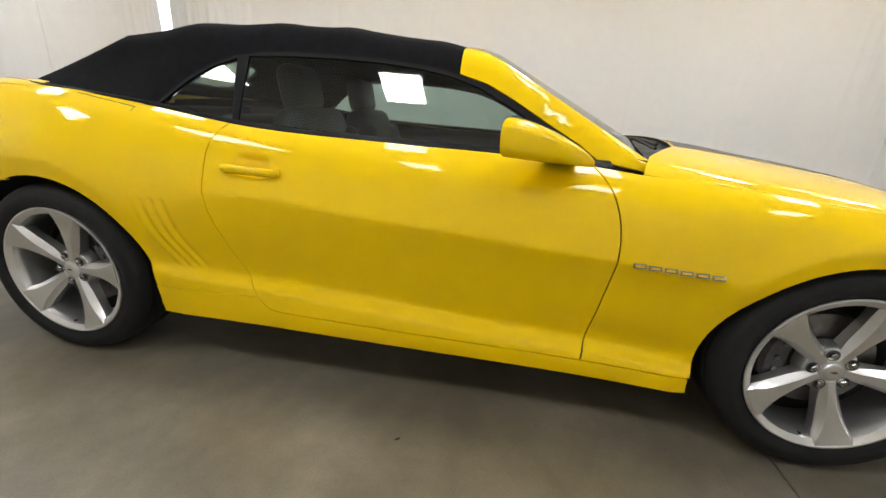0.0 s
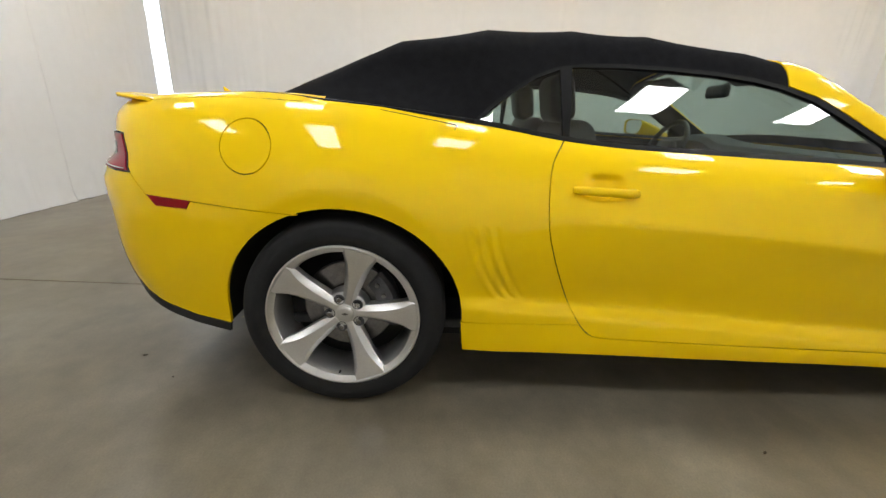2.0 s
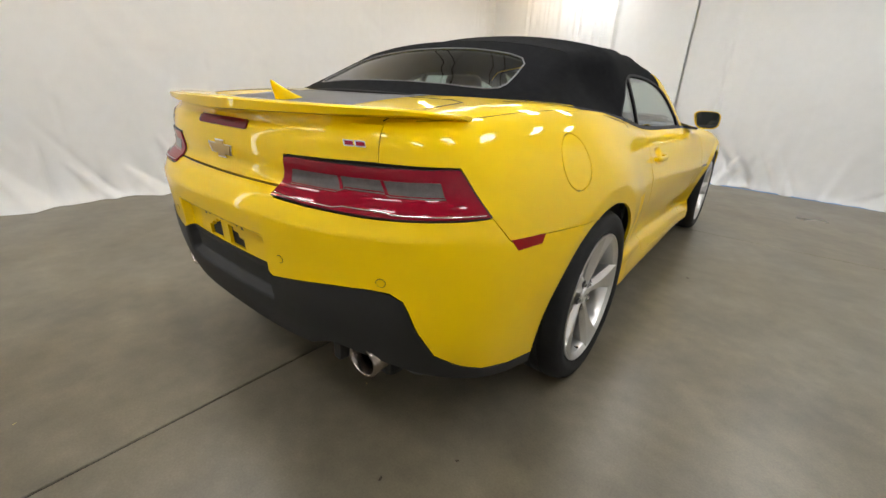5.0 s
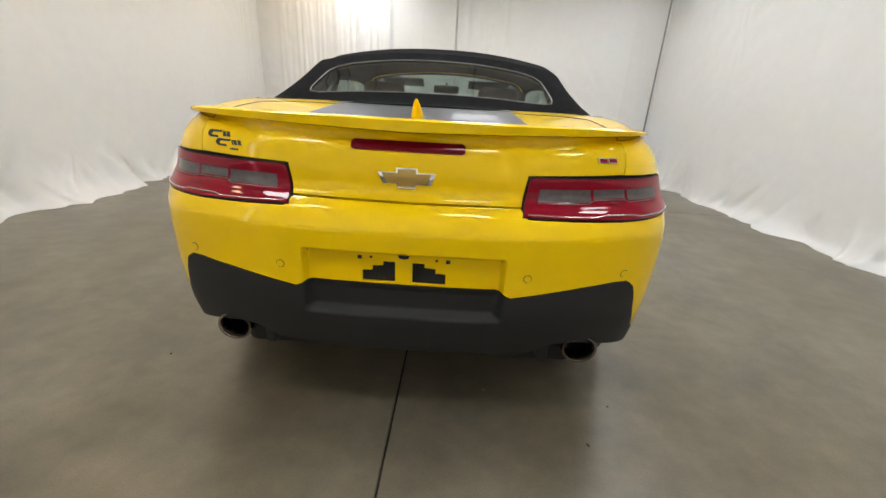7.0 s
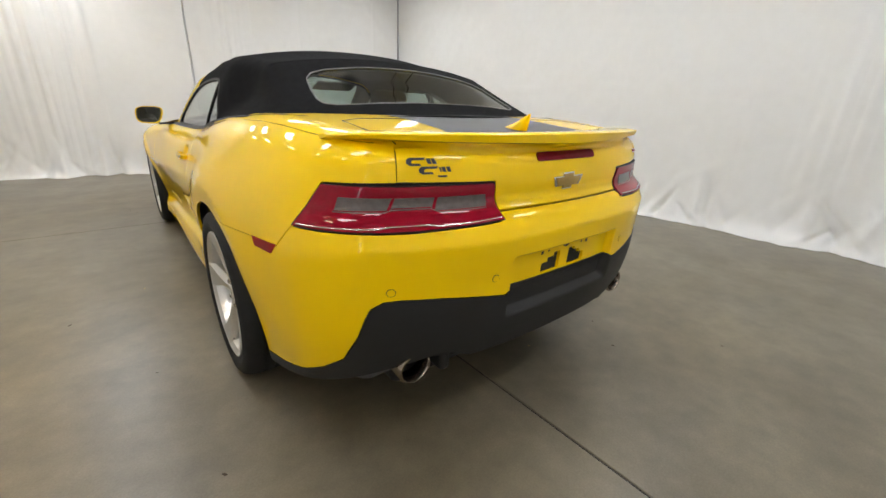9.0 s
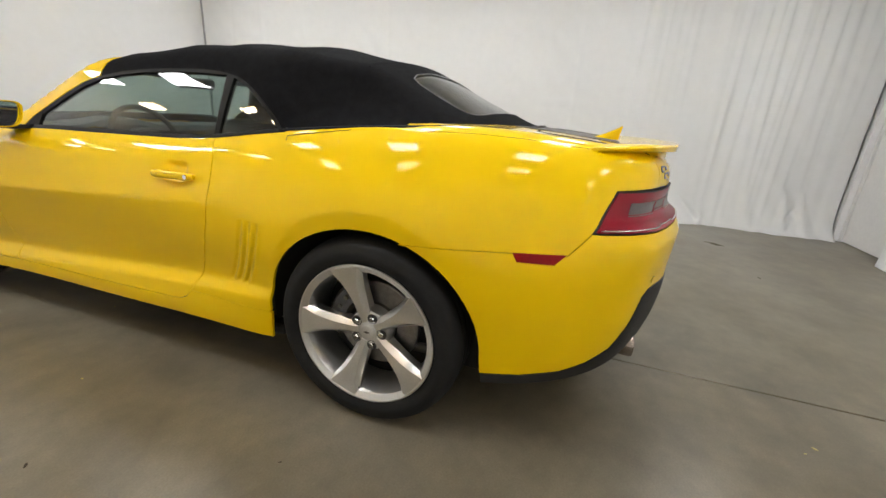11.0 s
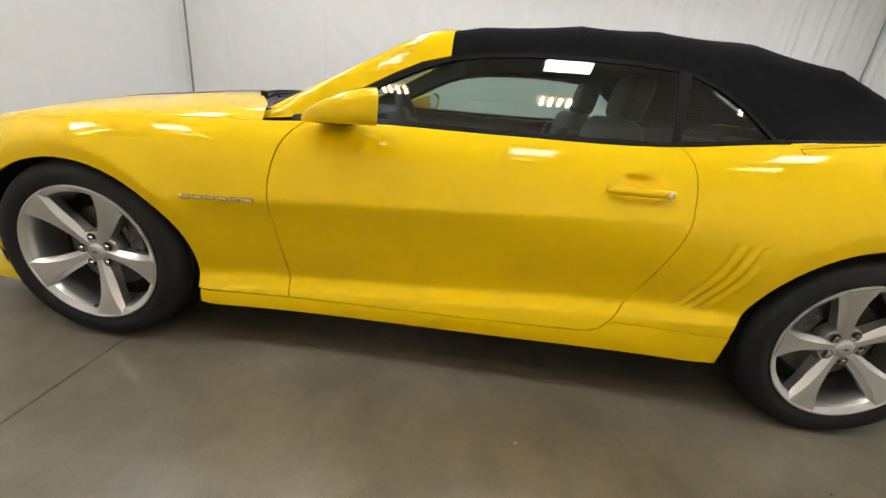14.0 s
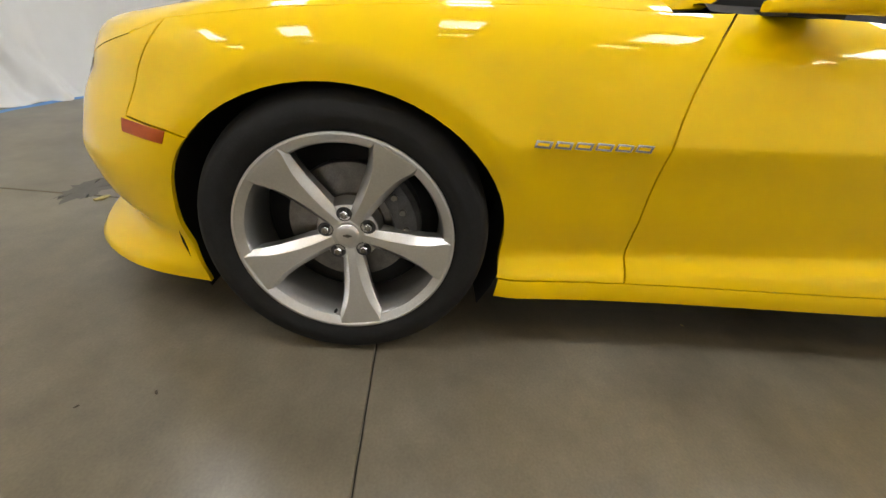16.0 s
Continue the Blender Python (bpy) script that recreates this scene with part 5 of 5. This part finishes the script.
# shark-fin aerial
rings = []
for f in np.linspace(0, 1, 9):
    z = 1.080 + 0.060 * f
    y0 = -2.055 - 0.155 * f**0.62
    y1 = -2.205 - 0.012 * f
    y0 = max(y0, y1 + 0.006)
    w = 0.020 * (1 - f) ** 0.7 + 0.0025
    c, h = (y0 + y1) / 2, (y0 - y1) / 2
    rings.append([(w * math.sin(a), c + h * math.cos(a), z) for a in np.linspace(0, 6.283, 17)[:-1]])
loft("aerial_fin", rings, YELLOW, car)

# exhaust pipes
for s in BOTH:
    pv, pf = [], []
    prof = [(0.040, 0.05), (0.042, 0.005), (0.045, 0.0), (0.050, 0.0), (0.0525, 0.006), (0.052, 0.03), (0.046, 0.19)]
    n = 36
    for k in range(n):
        a = 6.283185 * k / n
        pv += [(s * 0.581 + 1.12 * r * math.sin(a), -2.350 + d, 0.387 + r * math.cos(a) + 0.05 * d) for r, d in prof]
    m = len(prof)
    pf = [(k * m + i, k * m + i + 1, ((k + 1) % n) * m + i + 1, ((k + 1) % n) * m + i) for k in range(n) for i in range(m - 1)]
    pipe = angled(mesh_from("exhaust_pipe", pv, pf, EXHAUST, car), 40)
    ev, ef = [], []
    for k in range(n):
        a = 6.283185 * k / n
        ev += [(s * 0.581 + 1.12 * 0.041 * math.sin(a), -2.308 + d, 0.388 + 0.041 * math.cos(a)) for d in (0.0, 0.13)]
    ef = [(2 * k, 2 * k + 1, 2 * ((k + 1) % n) + 1, 2 * ((k + 1) % n)) for k in range(n)] + [tuple(2 * k + 1 for k in range(n))]
    mesh_from("sooty_bore", ev, ef, BLACK_GAP, pipe)
    part("exhaust_bracket", box((s * 0.46 - 0.02, -2.35, 0.33), (s * 0.46 + 0.02, -2.25, 0.40), 0.012), BLACK_PLASTIC, car)
    part("silencer", box((min(s * 0.40, s * 0.72), -2.24, 0.30), (max(s * 0.40, s * 0.72), -1.95, 0.44), 0.05), CAST, car)

# door handles
for s, d in zip(BOTH, doors):
    ys = np.linspace(-0.668, -0.446, 19)
    p, nrm = on_surface(body, side_rays, np.array([(y, 0.846 + 0.02 * (y + 0.55)) for y in ys]))
    base = sample(SIDE, ys, 0.846 + 0 * ys)
    rings = []
    for k, (y, x) in enumerate(zip(ys, base)):
        e = abs(2 * k / 18 - 1)
        t = 0.0095 * (1 - 0.45 * e**4)
        h = 0.0145 * (1 - 0.35 * e**6)
        off = 0.026 - 0.012 * e**5
        zc = 0.845 - 0.03 * (y + 0.555)
        rings.append([(s * (x + off + t * math.cos(a) * (1 if abs(math.cos(a)) > 0.5 else 1)), y, zc + h * math.sin(a)) for a in np.linspace(0, 6.283, 13)[:-1]])
    handle = loft("door_handle", rings, YELLOW, d, sharp=60)
    for y in (-0.650, -0.464):
        x = float(sample(SIDE, np.array([y]), np.array([0.846]))[0])
        part("handle_foot", box((min(s * (x - 0.004), s * (x + 0.024)), y - 0.012, 0.836), (max(s * (x - 0.004), s * (x + 0.024)), y + 0.012, 0.856), 0.004), YELLOW, handle)
    if s < 0:
        lv = bmesh.new()
        bmesh.ops.create_cone(lv, cap_ends=True, segments=20, radius1=0.0085, radius2=0.0085, depth=0.006)
        x = float(sample(SIDE, np.array([-0.648]), np.array([0.846]))[0])
        lock = part("key_lock", lv, CHROME, handle)
        lock.location, lock.rotation_euler = (s * (x + 0.032), -0.648, 0.848), (0, radians(90), 0)

# door mirrors
for s, d in zip(BOTH, doors):
    rings = []
    for f in np.linspace(0, 1, 15):
        y = 0.283 + 0.305 * f
        g = 1 - f**1.7
        xi = 0.862 + 0.012 * f
        xo = xi + 0.028 + 0.138 * max(g, 0) ** 0.75
        z0 = 0.952 + 0.012 * (1 - f) - 0.006 * f
        z1 = z0 + 0.020 + 0.092 * max(g, 0) ** 0.8
        cx, cz, hx, hz = (xi + xo) / 2, (z0 + z1) / 2, (xo - xi) / 2, (z1 - z0) / 2
        ring = []
        for a in np.linspace(0, 6.283185, 33)[:-1]:
            ca, sa = math.cos(a), math.sin(a)
            px, pz = math.copysign(abs(ca) ** 0.6, ca), math.copysign(abs(sa) ** 0.6, sa)
            tuck = 0.018 * (1 - f) * (px < 0) * (-px) * (0.4 - pz)
            wx = cx + hx * px + tuck
            ring.append((s * wx, y + (0.080 - 0.36 * (wx - 0.862)) * (1 - f) ** 1.5, cz + hz * pz))
        rings.append(ring)
    first = [(x, y + 0.010, z) for x, y, z in rings[0]]
    c = np.mean(rings[0], 0)
    lip = [tuple(c + (np.array(p) - c) * 0.94 + np.array([0, 0.0, 0])) for p in rings[0]]
    well = [tuple(c + (np.array(p) - c) * 0.90 + np.array([0, 0.016, 0])) for p in rings[0]]
    housing = loft("door_mirror", [well, lip] + rings, YELLOW, d, "yellow door mirror housing", sharp=35)
    face = [tuple(c + (np.array(p) - c) * 0.87 + np.array([0, 0.010, 0])) for p in rings[0]]
    mesh_from("mirror_glass", face, [tuple(range(len(face)))[::-1] if s < 0 else tuple(range(len(face)))], MIRROR, housing, smooth=False)
    surround = [tuple(c + (np.array(p) - c) * 0.945 + np.array([0, 0.012, 0])) for p in rings[0]]
    mesh_from("mirror_surround", surround, [tuple(range(len(face)))[::-1] if s < 0 else tuple(range(len(face)))], BLACK_PLASTIC, housing, smooth=False)
    foot = [[(s * x, y, z) for x, y, z in ((0.80, 0.44 + o, 0.950), (0.80, 0.55 + o, 0.943), (0.80, 0.55 + o, 0.956), (0.80, 0.44 + o, 0.970))] for o in (0.0,)]
    foot += [[(s * x, y, z) for x, y, z in ((0.895, 0.42, 0.950), (0.885, 0.535, 0.946), (0.885, 0.535, 0.955), (0.895, 0.42, 0.964))]]
    loft("mirror_foot", foot, BLACK_PLASTIC, housing, sharp=30)
    sail = [(0.61, 0.958), (0.50, 0.960), (0.485, 1.02), (0.50, 1.03)]
    skin("mirror_sail", TRIM, d, roof, roof_rays, to_side(sail), (s,), lift=0.004, gap=0.0)

# scuttle and wipers in front of the windscreen
verts, faces = [], []
nx, ny = 41, 7
for j in range(ny):
    for i in range(nx):
        x = -0.70 + 1.40 * i / (nx - 1)
        q = (abs(x) / 0.70) ** 2
        y = (0.80 - 0.02 * q) + (0.235 - 0.14 * q) * j / (ny - 1)
        lipz = float(top_height(np.array([x]), np.array([1.0 - 0.13 * q]))[0])
        verts.append((x, y, lipz - 0.012 - 0.028 * math.sin(3.14 * j / (ny - 1)) + 0.004 * math.sin(40 * x) * (0 < j < ny - 1) + (0.02 if j == 0 else 0.006 if j == ny - 1 else 0)))
faces = [(j * nx + i, j * nx + i + 1, (j + 1) * nx + i + 1, (j + 1) * nx + i) for j in range(ny - 1) for i in range(nx - 1)]
mesh_from("scuttle_panel", verts, faces, BLACK_PLASTIC, car)
for x0, x1 in ((-0.52, 0.10), (0.02, 0.60)):
    arm = tube("wiper_arm", [(x0, 0.90, 0.985), (x0 + 0.03, 0.880, 1.004), (x0 + 0.30, 0.862, 1.018), (x1, 0.845, 1.010)], 0.007, BLACK_PLASTIC, car)
    tube("wiper_blade", [(x0 + 0.02, 0.85, 0.996), ((x0 + x1) / 2, 0.845, 1.016), (x1 + 0.02, 0.838, 0.998)], 0.006, BLACK_PLASTIC, arm)
    tube("wiper_pivot", [(x0, 0.905, 0.975), (x0, 0.903, 1.012)], 0.014, BLACK_PLASTIC, arm, sides=10)

# ---- the car: cabin ----
LINING = [(0.60, 0.935)] + belt_line(0.58, -1.68, 14) + [(-1.68, 0.86), (-1.06, 0.86), (-0.95, 0.45), (0.60, 0.33)]
skin("cabin_lining", INTERIOR, car, body, side_rays, LINING, BOTH, lift=-0.06, flange=0, gap=0.0)
part("cabin_floor", box((-0.80, -1.70, 0.262), (0.80, 0.95, 0.30), 0.01), INTERIOR, car)
part("firewall", box((-0.78, 0.86, 0.30), (0.78, 0.90, 0.93), 0.01), INTERIOR, car)
part("rear_bulkhead", box((-0.58, -1.66, 0.30), (0.58, -1.58, 1.02), 0.02), INTERIOR, car)
for s in BOTH:
    part("arm_rest", box((min(s * 0.70, s * 0.83), -0.55, 0.66), (max(s * 0.70, s * 0.83), 0.35, 0.72), 0.025), INTERIOR, car)


def pillow(lo, hi, r=0.05, segs=4):
    return box(lo, hi, r, segs)


def seat(x):
    st = empty("front_seat")
    st.parent = car
    st.location = (x, 0, 0)
    part("seat_cushion", pillow((-0.25, -0.42, 0.36), (0.25, 0.10, 0.52), 0.06), LEATHER, st, smooth=True)
    back = part("backrest", pillow((-0.25, -0.07, 0.0), (0.25, 0.07, 0.62), 0.06), LEATHER, st, smooth=True)
    back.location, back.rotation_euler = (0, -0.42, 0.46), (radians(16), 0, 0)
    for k in (-1, 1):
        b = part("side_bolster", pillow((k * 0.22 - 0.05, -0.03, 0.05), (k * 0.22 + 0.05, 0.11, 0.52), 0.04), LEATHER, back, smooth=True)
    head = part("headrest", pillow((-0.135, -0.05, 0.0), (0.135, 0.05, 0.19), 0.045), LEATHER, st, smooth=True)
    head.location, head.rotation_euler = (0, -0.605, 1.045), (radians(10), 0, 0)
    for k in (-1, 1):
        tube("headrest_post", [(k * 0.06, -0.60, 0.98), (k * 0.06, -0.605, 1.07)], 0.007, CHROME, st)
    return st


seat(0.38)
seat(-0.38)
for x in (-0.33, 0.33):
    part("rear_seat_back", pillow((x - 0.27, -1.42, 0.45), (x + 0.27, -1.27, 0.99), 0.06), LEATHER, car, smooth=True)
    part("rear_seat_cushion", pillow((x - 0.27, -1.32, 0.38), (x + 0.27, -0.90, 0.52), 0.06), LEATHER, car, smooth=True)
part("centre_console", pillow((-0.10, -0.55, 0.30), (0.10, 0.50, 0.58), 0.04), INTERIOR, car, smooth=True)

# dashboard with a hood over the dials
rings = []
for x in np.linspace(-0.72, 0.72, 37):
    hood = 0.035 * math.exp(-(((x + 0.37) / 0.17) ** 4))
    rings.append([(x, 0.86, 0.60), (x, 0.88, 0.95), (x, 0.74, 0.968), (x, 0.58, 0.972 + hood), (x, 0.47, 0.962 + hood), (x, 0.445, 0.93 + hood), (x, 0.50, 0.84), (x, 0.46, 0.74), (x, 0.52, 0.58)])
loft("dashboard", rings, DASH, car, sharp=35)
wh = empty("steering_wheel")
wh.parent = car
wh.location, wh.rotation_euler = (-0.37, 0.285, 0.905), (radians(66), 0, 0)
ring = [(0.18 * math.cos(a), 0.18 * math.sin(a), 0) for a in np.linspace(0, 6.283185, 41)[:-1]]
tube("wheel_rim", ring, 0.015, LEATHER, wh, True, sides=10)
part("wheel_boss", pillow((-0.075, -0.06, -0.03), (0.075, 0.06, 0.02), 0.02), LEATHER, wh, smooth=True)
for a in (0, 180, 270):
    tube("wheel_spoke", [(0.05 * math.cos(radians(a)), 0.05 * math.sin(radians(a)), -0.005), (0.172 * math.cos(radians(a)), 0.172 * math.sin(radians(a)), 0)], 0.014, STEEL, wh, sides=8)
tube("steering_column", [(-0.37, 0.30, 0.90), (-0.37, 0.55, 0.78)], 0.035, INTERIOR, car, sides=12)
rv = part("inside_mirror", pillow((-0.115, -0.018, -0.032), (0.115, 0.018, 0.032), 0.017), BLACK_PLASTIC, car, smooth=True)
rv.location, rv.rotation_euler = (0, 0.30, 1.225), (0, 0, radians(-12))
tube("mirror_stem", [(0, 0.305, 1.235), (0, 0.36, 1.275)], 0.010, BLACK_PLASTIC, car)
for s in BOTH:
    vis = part("sun_visor", pillow((-0.17, -0.07, -0.008), (0.17, 0.07, 0.008), 0.007), INTERIOR, car, smooth=True)
    vis.location, vis.rotation_euler = (s * 0.36, 0.20, 1.268), (radians(-22), 0, 0)

# ---- small things on the floor ----


def crumb(name, x, y, size, mat, label, seed):
    """A curled scrap lying on the floor."""
    rng = random.Random(seed)
    bm = bmesh.new()
    bmesh.ops.create_icosphere(bm, subdivisions=2, radius=1)
    for v in bm.verts:
        k = 1 + rng.uniform(-0.3, 0.3)
        v.co = Vector((v.co.x * size * k, v.co.y * size * 0.45 * k, max(v.co.z, -0.4) * size * 0.16 * k + 0.05 * size * abs(v.co.x)))
    low = min(v.co.z for v in bm.verts)
    for v in bm.verts:
        v.co.z -= low
    ob = tagged(part(name, bm, mat, smooth=True), label, "litter", "scraps on the floor")
    ob.location, ob.rotation_euler = (x, y, 0.0003), (0, 0, rng.uniform(0, 6.28))


DARK_BIT = "tiny dark dry scrap lying on the concrete"
for k, (x, y, size) in enumerate(((1.119, 0.057, 0.010), (0.813, -2.159, 0.007), (-1.10, -2.017, 0.010), (-1.536, -0.568, 0.010), (-1.115, 1.86, 0.007), (-1.165, 2.01, 0.006), (0.672, -2.368, 0.009), (1.159, -2.719, 0.007), (-1.22, -1.281, 0.006))):
    crumb("dry_scrap", x, y, size, LITTER, DARK_BIT, k)
for k, (x, y, size) in enumerate(((-0.720, 0.271, 0.006), (-0.385, -3.10, 0.010), (-1.193, -0.256, 0.007), (0.307, -2.109, 0.006), (-0.43, -3.05, 0.006))):
    crumb("pale_scrap", x, y, size, PALE_LITTER, "tiny pale dry scrap lying on the concrete", 40 + k)
crumb("fallen_leaf", -0.075, 2.68, 0.035, PALE_LITTER, "yellowed curled leaf lying at the floor joint", 77)

# dark oil mark by the joint in front of the car
rng = random.Random(5)
ring = [(0.02 + 0.20 * math.cos(a) * rng.uniform(0.55, 1.0), 2.80 + 0.10 * math.sin(a) * rng.uniform(0.6, 1.0), 0.0012) for a in np.linspace(0, 6.283, 40)[:-1]]
verts = [(0.02, 2.80, 0.0014)] + ring
tagged(mesh_from("oil_stain", verts, [(0, 1 + k, 1 + (k + 1) % len(ring)) for k in range(len(ring))], material("oil_mark", (0.085, 0.074, 0.058), 0.45, var=0.3, scale=14)), "dark dried oil stain on the concrete", "stain")
# blue tape along the foot of the front cloth
verts, n = [], 60
for k in range(n + 1):
    x = 0.25 + 2.3 * k / n
    y = 3.86 + (3.40 - x) * 0.119 + 0.012 * math.sin(6 * x) + 0.006 * math.sin(17 * x)
    verts += [(x, y - 0.024, 0.0012), (x, y + 0.024, 0.006 + 0.003 * math.sin(9 * x))]
tagged(mesh_from("masking_tape", verts, [(2 * k, 2 * k + 2, 2 * k + 3, 2 * k + 1) for k in range(n)], TAPE), "blue masking tape stuck along the cloth's foot", "tape")
